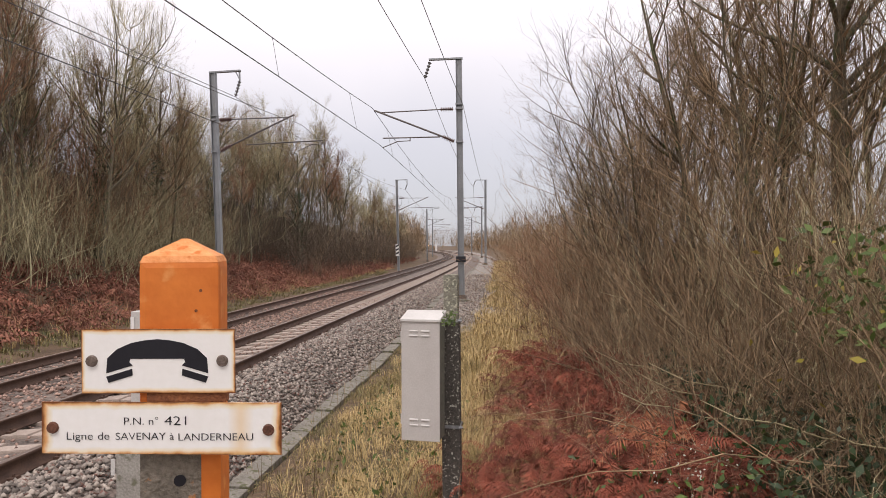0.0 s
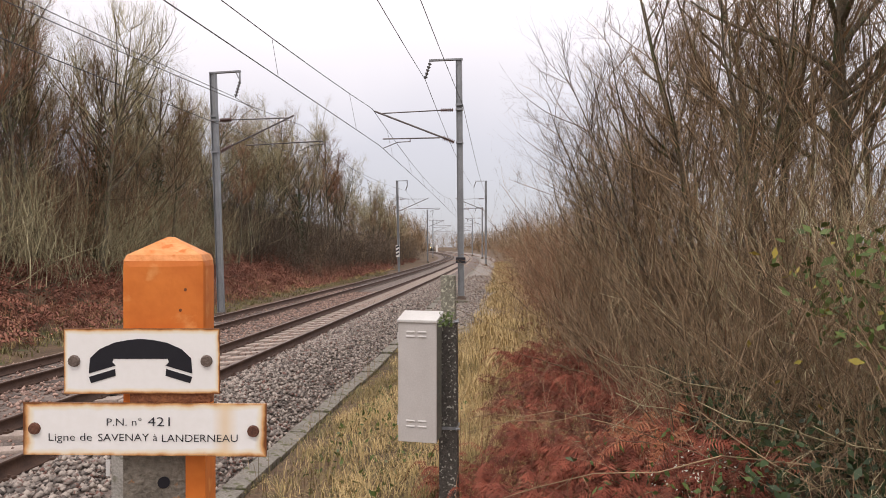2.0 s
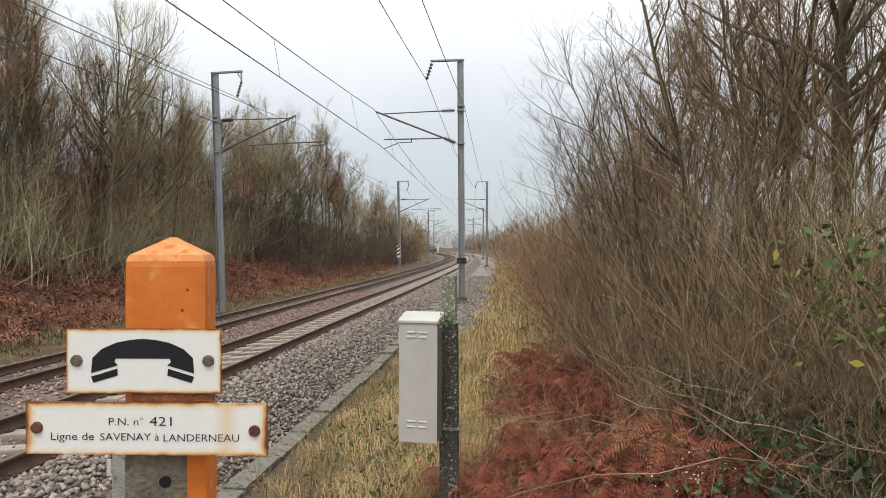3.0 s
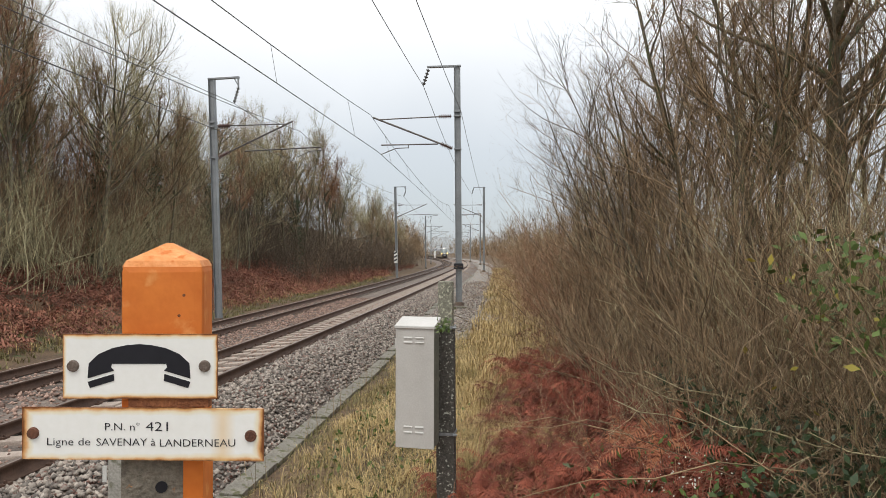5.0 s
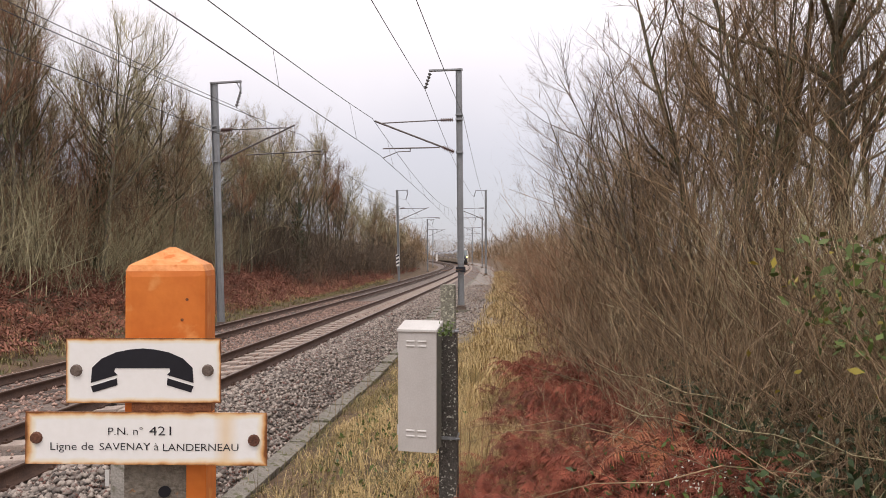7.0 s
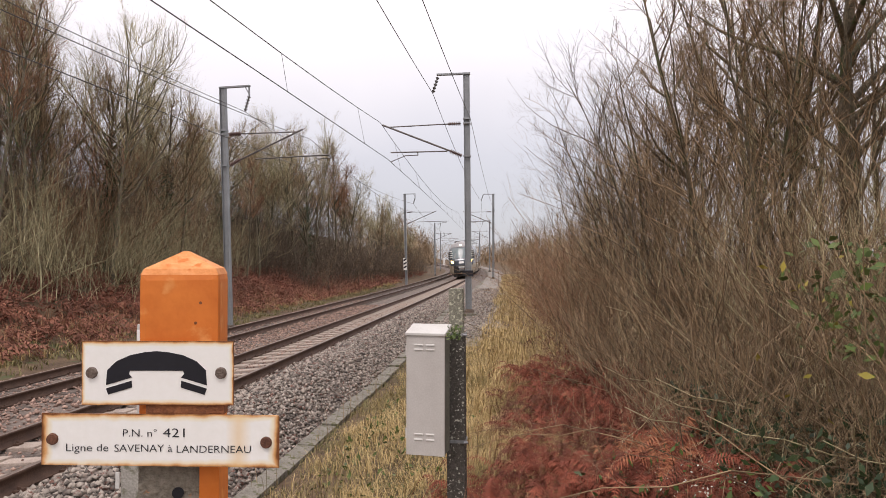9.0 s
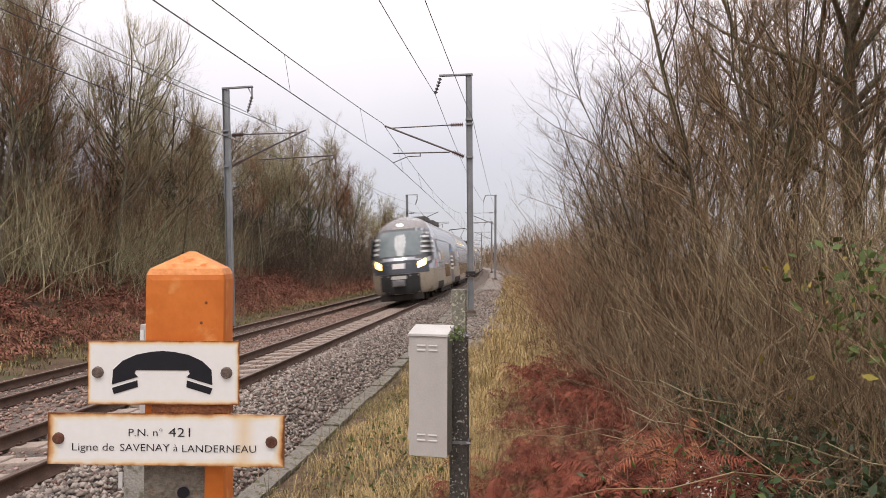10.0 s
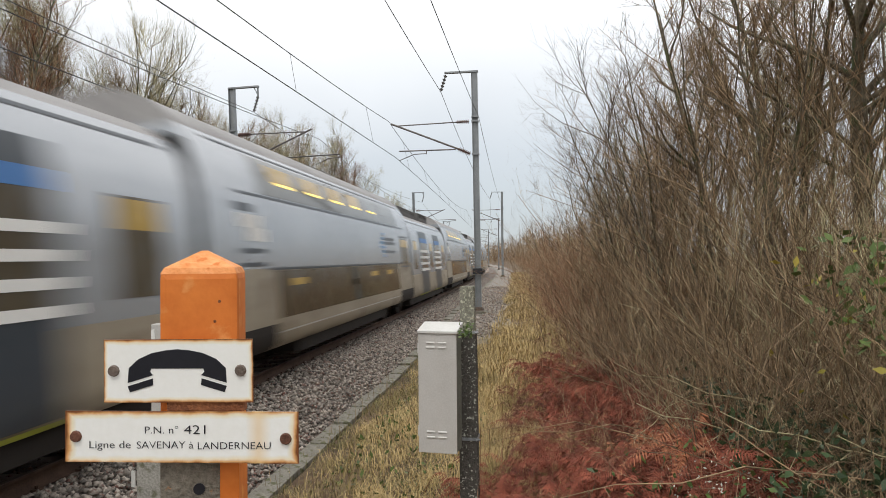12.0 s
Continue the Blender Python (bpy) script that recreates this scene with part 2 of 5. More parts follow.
def plate_mat(name, stain, rim=1.0):
    """White enamel, rust-stained round its edges and down from one spot."""
    m = mat(name, (0.84, 0.84, 0.80), (0.89, 0.89, 0.86), 0.3, scale=5, fine=60, bump=0.03)
    n, l = m.node_tree.nodes, m.node_tree.links
    p = n["Principled BSDF"]
    old = p.inputs["Base Color"].links[0].from_socket
    tc = n.new("ShaderNodeTexCoord")
    s = n.new("ShaderNodeSeparateXYZ")
    l.new(tc.outputs["Generated"], s.inputs[0])
    edge = None
    for axis, width in (("X", 0.03), ("Z", 0.10)):
        d = n.new("ShaderNodeMath")
        d.operation = "PINGPONG"
        d.inputs[1].default_value = 0.5
        l.new(s.outputs[axis], d.inputs[0])
        q = n.new("ShaderNodeMath")
        q.operation = "DIVIDE"
        q.inputs[1].default_value = width * rim
        l.new(d.outputs[0], q.inputs[0])
        if edge is None:
            edge = q.outputs[0]
        else:
            mn = n.new("ShaderNodeMath")
            mn.operation = "MINIMUM"
            l.new(edge, mn.inputs[0])
            l.new(q.outputs[0], mn.inputs[1])
            edge = mn.outputs[0]
    ns = n.new("ShaderNodeTexNoise")
    ns.inputs["Scale"].default_value, ns.inputs["Detail"].default_value = 26, 6
    l.new(tc.outputs["Object"], ns.inputs["Vector"])
    ad = n.new("ShaderNodeMath")
    ad.operation = "MULTIPLY_ADD"
    ad.inputs[1].default_value = 0.7
    l.new(ns.outputs["Fac"], ad.inputs[0])
    l.new(edge, ad.inputs[2])
    rp = n.new("ShaderNodeValToRGB")
    e = rp.color_ramp.elements
    e[0].position, e[0].color = 0.25, (0.22, 0.075, 0.025, 1)
    e[1].position, e[1].color = 0.78, (1, 1, 1, 1)
    k = e.new(0.36)
    k.color = (0.80, 0.42, 0.17, 1)
    k2 = e.new(0.52)
    k2.color = (0.97, 0.86, 0.66, 1)
    half = n.new("ShaderNodeMath")
    half.operation = "MULTIPLY"
    half.inputs[1].default_value = 0.62
    l.new(ad.outputs[0], half.inputs[0])
    l.new(half.outputs[0], rp.inputs["Fac"])
    mu = n.new("ShaderNodeMix")
    mu.data_type, mu.blend_type = "RGBA", "MULTIPLY"
    mu.inputs["Factor"].default_value = 1.0
    l.new(old, mu.inputs["A"])
    l.new(rp.outputs["Color"], mu.inputs["B"])
    out = mu.outputs["Result"]
    if stain:
        # a streak of rust water run down the enamel
        off = n.new("ShaderNodeMath")
        off.operation = "SUBTRACT"
        off.inputs[1].default_value = stain
        l.new(s.outputs["X"], off.inputs[0])
        ab = n.new("ShaderNodeMath")
        ab.operation = "ABSOLUTE"
        l.new(off.outputs[0], ab.inputs[0])
        st = n.new("ShaderNodeMapRange")
        st.inputs["From Min"].default_value, st.inputs["From Max"].default_value = 0.055, 0.005
        st.inputs["To Max"].default_value = 0.55
        l.new(ab.outputs[0], st.inputs["Value"])
        sm = n.new("ShaderNodeMix")
        sm.data_type = "RGBA"
        l.new(st.outputs["Result"], sm.inputs["Factor"])
        l.new(out, sm.inputs["A"])
        sm.inputs["B"].default_value = (0.80, 0.55, 0.25, 1)
        out = sm.outputs["Result"]
    l.new(out, p.inputs["Base Color"])
    return m


M_plate = plate_mat("white_enamel_plate", 0)
M_plate2 = plate_mat("stained_white_enamel_plate", 0.83, 1.7)
M_trough = mat("dirty_trough_concrete", (0.12, 0.11, 0.09), (0.30, 0.28, 0.24), 0.95, scale=5, fine=50, bump=0.4, spots=(0.10, 0.10, 0.05), spot_at=0.56)


# ---- mesh helpers ----
def link(name, me, material, parent=None, label=""):
    ob = new(name, me)
    if material is not None and not me.materials:
        me.materials.append(material)
    if parent is not None:
        ob.parent = parent
    return tagged(ob, label)


def part(name, bm, material, parent, label=""):
    me = bpy.data.meshes.new(name)
    bm.to_mesh(me)
    bm.free()
    return link(name, me, material, parent, label)


def thing(name, label, category, group="", m=None):
    ob = new(name)
    ob.empty_display_size = 0.2
    if m is not None:
        ob.matrix_basis = m
    return tagged(ob, label, category, group)


def mesh_np(name, verts, faces):
    """A mesh from an array of places and an array of faces of one size."""
    me = bpy.data.meshes.new(name)
    v, f = np.asarray(verts, dtype=np.float32), np.asarray(faces, dtype=np.int32)
    k = f.shape[1]
    me.vertices.add(len(v))
    me.vertices.foreach_set("co", v.ravel())
    me.loops.add(f.size)
    me.loops.foreach_set("vertex_index", f.ravel())
    me.polygons.add(len(f))
    me.polygons.foreach_set("loop_start", np.arange(0, f.size, k, dtype=np.int32))
    me.update(calc_edges=True)
    me.validate()
    return me


def box(bm, x0, x1, y0, y1, z0, z1, bevel=0.0):
    vs = [bm.verts.new((x, y, z)) for x in (x0, x1) for y in (y0, y1) for z in (z0, z1)]
    fs = [bm.faces.new([vs[i] for i in q]) for q in ((0, 1, 3, 2), (4, 6, 7, 5), (0, 4, 5, 1), (2, 3, 7, 6), (0, 2, 6, 4), (1, 5, 7, 3))]
    if bevel:
        es = list({e for f in fs for e in f.edges})
        bmesh.ops.bevel(bm, geom=es, offset=bevel, segments=2, affect="EDGES", profile=0.7)
    return bm


def rod(bm, a, b, r0, r1=None, n=8):
    """A round bar from a to b."""
    a, b = Vector(a), Vector(b)
    r1 = r0 if r1 is None else r1
    q = (b - a).to_track_quat("Z", "Y")
    rings = []
    for c, r in ((a, r0), (b, r1)):
        rings.append([bm.verts.new(c + q @ Vector((r * math.cos(2 * math.pi * i / n), r * math.sin(2 * math.pi * i / n), 0))) for i in range(n)])
    for i in range(n):
        bm.faces.new((rings[0][i], rings[0][(i + 1) % n], rings[1][(i + 1) % n], rings[1][i]))
    bm.faces.new(rings[0][::-1])
    bm.faces.new(rings[1])
    return bm


def tube_arrays(a, b, r0, r1, n=3):
    """Tapered bars from the rows of a to the rows of b: places and faces."""
    a, b = np.asarray(a, float), np.asarray(b, float)
    d = b - a
    d /= np.linalg.norm(d, axis=1, keepdims=True) + 1e-9
    h = np.where(np.abs(d[:, 2:3]) > 0.9, [[1.0, 0, 0]], [[0, 0, 1.0]])
    u = np.cross(d, h)
    u /= np.linalg.norm(u, axis=1, keepdims=True) + 1e-9
    w = np.cross(d, u)
    ring = [np.cos(2 * np.pi * i / n) * u + np.sin(2 * np.pi * i / n) * w for i in range(n)]
    v = np.stack([a + np.asarray(r0)[:, None] * k for k in ring] + [b + np.asarray(r1)[:, None] * k for k in ring], 1)
    base = np.arange(len(a))[:, None] * (2 * n)
    f = np.stack([base + np.array([[i, (i + 1) % n, n + (i + 1) % n, n + i]]) for i in range(n if n > 2 else 1)], 1)
    return v.reshape(-1, 3), f.reshape(-1, 4)


def wire(name, points, r, material, parent=None, label="", n=5):
    p = np.asarray(points, float)
    v, f = tube_arrays(p[:-1], p[1:], np.full(len(p) - 1, r), np.full(len(p) - 1, r), n)
    return link(name, mesh_np(name, v, f), material, parent, label)


# ---- the line of the track ----
STEP, S0, S1 = 0.25, -200.0, 640.0
_s = np.arange(S0, S1, STEP)
_k = np.interp(_s, [-200, 0, 50, 100, 150, 200, 260, 350, 390], np.array([-0.36, -0.3725, -0.4493, -0.613, -1.191, -0.9406, 0.0485, 0.2811, -0.2]) * 1e-3)
_th = np.cumsum(_k) * STEP
_th += 0.1063 - np.interp(0, _s, _th)
_x, _y = np.cumsum(np.sin(_th)) * STEP, np.cumsum(np.cos(_th)) * STEP
_x += -5.3724 - np.interp(0, _s, _x)
_y -= np.interp(0, _s, _y)


def line_xy(s, o=0.0):
    """The place o metres to the right of the near track's axis, s metres along it."""
    s = np.asarray(s, float)
    th = np.interp(s, _s, _th)
    return np.interp(s, _s, _x) + o * np.cos(th), np.interp(s, _s, _y) - o * np.sin(th)


def spot(s, o, z=0.0):
    x, y = line_xy(s, o)
    return Vector((float(x), float(y), z))


def bearing(s):
    return -math.degrees(float(np.interp(s, _s, _th)))


FAR_O, FAR_Z, CANT, FAR_CANT = -3.70, -0.263, 4.97, 4.1


def ground_z(s, o):
    """The ground's height beside and under the tracks."""
    s, o = np.asarray(s, float), np.asarray(o, float)
    z = np.interp(o, [-400, -60, -30, -20, -15, -12, -9.3, -8.0, -6.9, -6.0, 2.3, 2.6, 3.4, 5.0, 7.0, 12, 40, 400],
                  [22, 13, 6, 3.0, 1.7, 0.75, -0.35, -0.75, -0.8, -0.8, -0.62, -0.42, -0.38, -0.28, 0.0, 0.3, 0.8, 3])
    z = z + np.interp(s, [6, 14, 26], [0.0, 0.02, 0.36]) * np.clip((o - 2.3) / 0.3, 0, 1) * np.clip((9 - o) / 4, 0, 1)
    near = np.clip((3.6 - s) / 2.2, 0, 1)
    near = near * near * (3 - 2 * near)
    rise = np.where(o > 2.8, 0.42 - z, 0) * near * np.clip((o - 2.8) / 0.8, 0, 1) * np.clip((14 - o) / 5, 0, 1)
    return z + rise + 0.05 * np.sin(s * 0.9 + o * 1.7) * np.cos(o * 0.8 - s * 0.37) * (np.abs(o + 1.8) > 5.0)


def ground():
    s = np.concatenate([np.arange(-200, -20, 20.0), np.arange(-20, 40, 0.5), np.arange(40, 120, 2.0), np.arange(120, 640, 10.0)])
    o = np.concatenate([[-1600, -800, -400, -200, -100], np.arange(-60, -20, 4.0), np.arange(-20, 14, 0.4), np.arange(14, 60, 4.0), [100, 200, 400, 800, 1600]])
    S, O = np.meshgrid(s, o, indexing="ij")
    X, Y = line_xy(S, np.clip(O, -60, 60))
    X = X + (O - np.clip(O, -60, 60))
    Y = Y + np.where(S > 600, 3000, 0) - np.where(S < -180, 1500, 0)
    Z = ground_z(S, O)
    v = np.stack([X, Y, Z], -1).reshape(-1, 3)
    n = len(o)
    i, j = np.meshgrid(np.arange(len(s) - 1), np.arange(n - 1), indexing="ij")
    q = np.stack([i * n + j, i * n + j + 1, (i + 1) * n + j + 1, (i + 1) * n + j], -1).reshape(-1, 4)[:, ::-1]
    ob = link("ground", mesh_np("ground", v, q), M_soil)
    return tagged(ob, "brown earth with leaf litter, rising to wooded banks", "ground", kind="structure")


ground()


def sweep(name, outline, s, o, z, tilt, material, parent=None, closed=True):
    """An outline of (across, up) carried along the track at offset o and height z, leaning by tilt degrees."""
    c, d = math.cos(radians(tilt)), math.sin(radians(tilt))
    pr = np.asarray(outline, float)
    ac, up = pr[:, 0] * c - pr[:, 1] * d, pr[:, 0] * d + pr[:, 1] * c
    S, A = np.meshgrid(s, ac, indexing="ij")
    X, Y = line_xy(S, o + A)
    Z = np.broadcast_to(z + up, X.shape)
    v = np.stack([X, Y, Z], -1).reshape(-1, 3)
    n, m = len(pr), len(pr) if closed else len(pr) - 1
    i, j = np.meshgrid(np.arange(len(s) - 1), np.arange(m), indexing="ij")
    q = np.stack([i * n + j, i * n + (j + 1) % n, (i + 1) * n + (j + 1) % n, (i + 1) * n + j], -1).reshape(-1, 4)
    return link(name, mesh_np(name, v, q), material, parent)


LONG = np.concatenate([np.arange(-60, 60, 1.0), np.arange(60, 560, 4.0)])

# the ballast bed under both tracks
bed = sweep("ballast_bed", [(-7.2, -0.95), (-6.3, -0.80), (-5.3, -0.555), (-4.9, -0.53), (-2.4, -0.36), (-1.6, -0.33), (0.0, -0.225), (0.68, -0.165), (0.82, -0.12), (1.0, -0.10), (1.45, -0.07), (1.8, -0.13), (2.55, -0.52), (2.9, -0.95)], LONG, 0, 0, 0, M_bed, closed=False)
tagged(bed, "brownish grey crushed stone bed under the rails", "ballast", kind="structure")


def bed_z(o):
    return np.interp(o, [-7.2, -6.3, -5.3, -4.9, -2.4, -1.6, 0.0, 0.68, 0.82, 1.0, 1.45, 1.8, 2.55, 2.9], [-0.95, -0.80, -0.555, -0.53, -0.36, -0.33, -0.225, -0.165, -0.12, -0.10, -0.07, -0.13, -0.52, -0.95])


RAIL = [(-0.07, -0.17), (0.07, -0.17), (0.07, -0.155), (0.012, -0.13), (0.01, -0.045), (0.036, -0.03), (0.036, -0.004), (0.028, 0), (-0.028, 0), (-0.036, -0.004), (-0.036, -0.03), (-0.01, -0.045), (-0.012, -0.13), (-0.07, -0.155)]


def sleeper_mesh(twin):
    bm = bmesh.new()
    if twin:
        for a in (-1, 1):
            box(bm, a * 0.75 - 0.42, a * 0.75 + 0.42, -0.14, 0.14, -0.40, -0.165, 0.02)
        box(bm, -0.40, 0.40, -0.11, 0.11, -0.40, -0.19, 0.02)
    else:
        box(bm, -1.28, 1.28, -0.12, 0.12, -0.33, -0.175, 0.012)
    me = bpy.data.meshes.new("sleeper")
    bm.to_mesh(me)
    bm.free()
    me.materials.append(M_sleeper if twin else M_tie)
    return me


def clip_mesh():
    bm = bmesh.new()
    box(bm, -0.03, 0.03, -0.05, 0.05, -0.17, -0.14)
    rod(bm, (0, 0, -0.142), (0, 0, -0.115), 0.016, n=6)
    me = bpy.data.meshes.new("fastening")
    bm.to_mesh(me)
    bm.free()
    me.materials.append(M_rail)
    return me


def railway(name, o, z, tilt, twin, label):
    tr = thing(name, label, "railway track", "railway tracks")
    for a in (-1, 1):
        ro, rz = a * 0.7525 * math.cos(radians(tilt)), a * 0.7525 * math.sin(radians(tilt))
        r = sweep("rail", RAIL, LONG, o + ro, z + rz, tilt, M_rail, tr)
        r.data.materials.append(M_railtop)
        for p in r.data.polygons:
            if p.index % 14 in (6, 7, 8):
                p.material_index = 1
    me, cl = sleeper_mesh(twin), clip_mesh()
    places = np.arange(3.0, 75.0, 0.6)
    for s in places:
        x, y = line_xy(s, o)
        m = pose(float(x), float(y), z, 0, -tilt, bearing(s))
        sl = link("sleeper", me, None, tr)
        sl.matrix_basis = m
        if s < 20:
            for fx in (-0.85, -0.65, 0.65, 0.85):
                link("fastening", cl, None, tr).matrix_basis = m @ pose(fx, 0, 0)
    # the farther sleepers, joined
    base = np.array([(x, y, q) for x in (-1.2, 1.2) for y in (-0.13, 0.13) for q in (-0.35, -0.168)])
    faces = [(0, 1, 3, 2), (4, 6, 7, 5), (0, 4, 5, 1), (2, 3, 7, 6), (1, 5, 7, 3)]
    vs, fs = [], []
    for s in np.arange(75.0, 330.0, 0.6):
        x, y = line_xy(s, o)
        m = np.array(pose(float(x), float(y), z, 0, -tilt, bearing(s)))
        fs.append(np.array(faces) + len(vs) * len(base))
        vs.append(base @ m[:3, :3].T + m[:3, 3])
    tagged(link("distant_sleepers", mesh_np("distant_sleepers", np.concatenate(vs), np.concatenate(fs)), me.materials[0], tr), kind="stuff")


railway("railway_track", 0, 0, CANT, True, "rusty running rails on pale concrete sleepers in ballast")
railway("railway_track", FAR_O, FAR_Z, FAR_CANT, False, "dark rusty rails on dark timber sleepers in ballast")


def stones(name, n, s_range, o_range, size, material, rng, label, gap=(), height=None):
    """Loose crushed stones lying on the bed."""
    s = rng.uniform(*s_range, n) if s_range[0] > 0 else s_range[0] + (s_range[1] - s_range[0]) * rng.random(n)
    o = rng.uniform(*o_range, n)
    keep = np.ones(n, bool)
    for g in gap:
        keep &= np.abs(o - g) > 0.075
    s, o = s[keep], o[keep]
    n = len(s)
    x, y = line_xy(s, o)
    z = (bed_z(o) if height is None else height(s, o)) + rng.uniform(-0.01, 0.035, n)
    base = np.array([(1, 0, 0), (-1, 0, 0), (0, 1, 0), (0, -1, 0), (0, 0, 1), (0, 0, -1)], float)
    tri = np.array([(0, 2, 4), (2, 1, 4), (1, 3, 4), (3, 0, 4), (2, 0, 5), (1, 2, 5), (3, 1, 5), (0, 3, 5)])
    a = rng.uniform(0, 6.283, n)
    k = rng.uniform(0.6, 1.25, (n, 6, 1)) * size * rng.uniform(0.6, 1.35, (n, 1, 1))
    v = base[None] * k + rng.normal(0, 0.18, (n, 6, 3)) * size
    v[..., 2] *= 0.75
    c, d = np.cos(a)[:, None], np.sin(a)[:, None]
    v = np.stack([v[..., 0] * c - v[..., 1] * d + x[:, None], v[..., 0] * d + v[..., 1] * c + y[:, None], v[..., 2] + z[:, None]], -1)
    f = (tri[None] + np.arange(n)[:, None, None] * 6).reshape(-1, 3)
    return tagged(link(name, mesh_np(name, v.reshape(-1, 3), f), material), label, "ballast", kind="stuff")


rng = np.random.default_rng(7)
stones("ballast_stones", 17000, (3.5, 20), (0.85, 2.62), 0.037, M_stone, rng, "loose grey and brown crushed stones beside the track")
stones("ballast_stones", 9000, (20, 46), (0.85, 2.62), 0.046, M_stone, rng, "loose grey and brown crushed stones beside the track")
stones("ballast_stones", 2600, (3.5, 34), (-0.68, 0.68), 0.028, M_stone_rust, rng, "rust-tinted crushed stones between the rails")
stones("ballast_stones", 7000, (3.5, 34), (-2.9, -0.82), 0.036, M_stone_rust, rng, "rust-tinted crushed stones between the two tracks")
stones("ballast_stones", 7000, (3.5, 40), (-6.6, -2.9), 0.036, M_stone_rust, rng, "rust-tinted crushed stones around the far track", gap=(-4.4, -2.9))


def gravel_walk():
    """A strip of packed gravel between the ballast and the grass, past the cabinet."""
    s, o = np.concatenate([np.arange(17, 60, 1.0), np.arange(60, 300, 4.0)]), np.linspace(2.3, 4.7, 9)
    S, O = np.meshgrid(s, o, indexing="ij")
    O = O + np.where(O > 4.5, 0.25 * np.sin(S * 0.7) - 0.5 * np.clip((21 - S) / 4, 0, 1), 0)
    X, Y = line_xy(S, O)
    v = np.stack([X, Y, ground_z(S, O) + 0.035], -1).reshape(-1, 3)
    n = len(o)
    i, j = np.meshgrid(np.arange(len(s) - 1), np.arange(n - 1), indexing="ij")
    q = np.stack([i * n + j, (i + 1) * n + j, (i + 1) * n + j + 1, i * n + j + 1], -1).reshape(-1, 4)[:, ::-1]
    tagged(link("gravel_walk", mesh_np("gravel_walk", v, q), M_gravel), "grey packed gravel walk beside the ballast", "path", kind="structure")


gravel_walk()
stones("ballast_stones", 7000, (18, 46), (2.7, 4.5), 0.040, M_stone, rng, "loose grey gravel on the walk beside the track", height=lambda s, o: ground_z(s, o) + 0.03)


def trough():
    tr = thing("cable_trough", "grey concrete cable trough with lids along the ballast foot", "cable trough")
    bm = bmesh.new()
    box(bm, -0.12, 0.12, -0.485, 0.485, -0.10, 0.0, 0.012)
    me = bpy.data.meshes.new("lid")
    bm.to_mesh(me)
    bm.free()
    me.materials.append(M_trough)
    r = random.Random(3)
    for k in range(60):
        s = 3.2 + k
        li = link("lid", me, None, tr)
        li.matrix_basis = pose(*spot(s, 2.63 + r.uniform(-0.015, 0.015), -0.36 + float(np.interp(s, [6, 14, 26], [0.0, 0.02, 0.36])) + r.uniform(-0.01, 0.012)), 0, r.uniform(-1.2, 1.2), bearing(s) + r.uniform(-0.6, 0.6))


trough()


# ---- overhead line masts ----
def insulator(bm, a, b, discs, r):
    a, b = Vector(a), Vector(b)
    rod(bm, a, b, r * 0.35)
    for i in range(discs):
        c = a.lerp(b, (i + 0.5) / discs)
        d = (b - a).normalized() * (b - a).length / discs * 0.22
        rod(bm, c - d, c + d, r, r * 0.6, 10)
    return bm


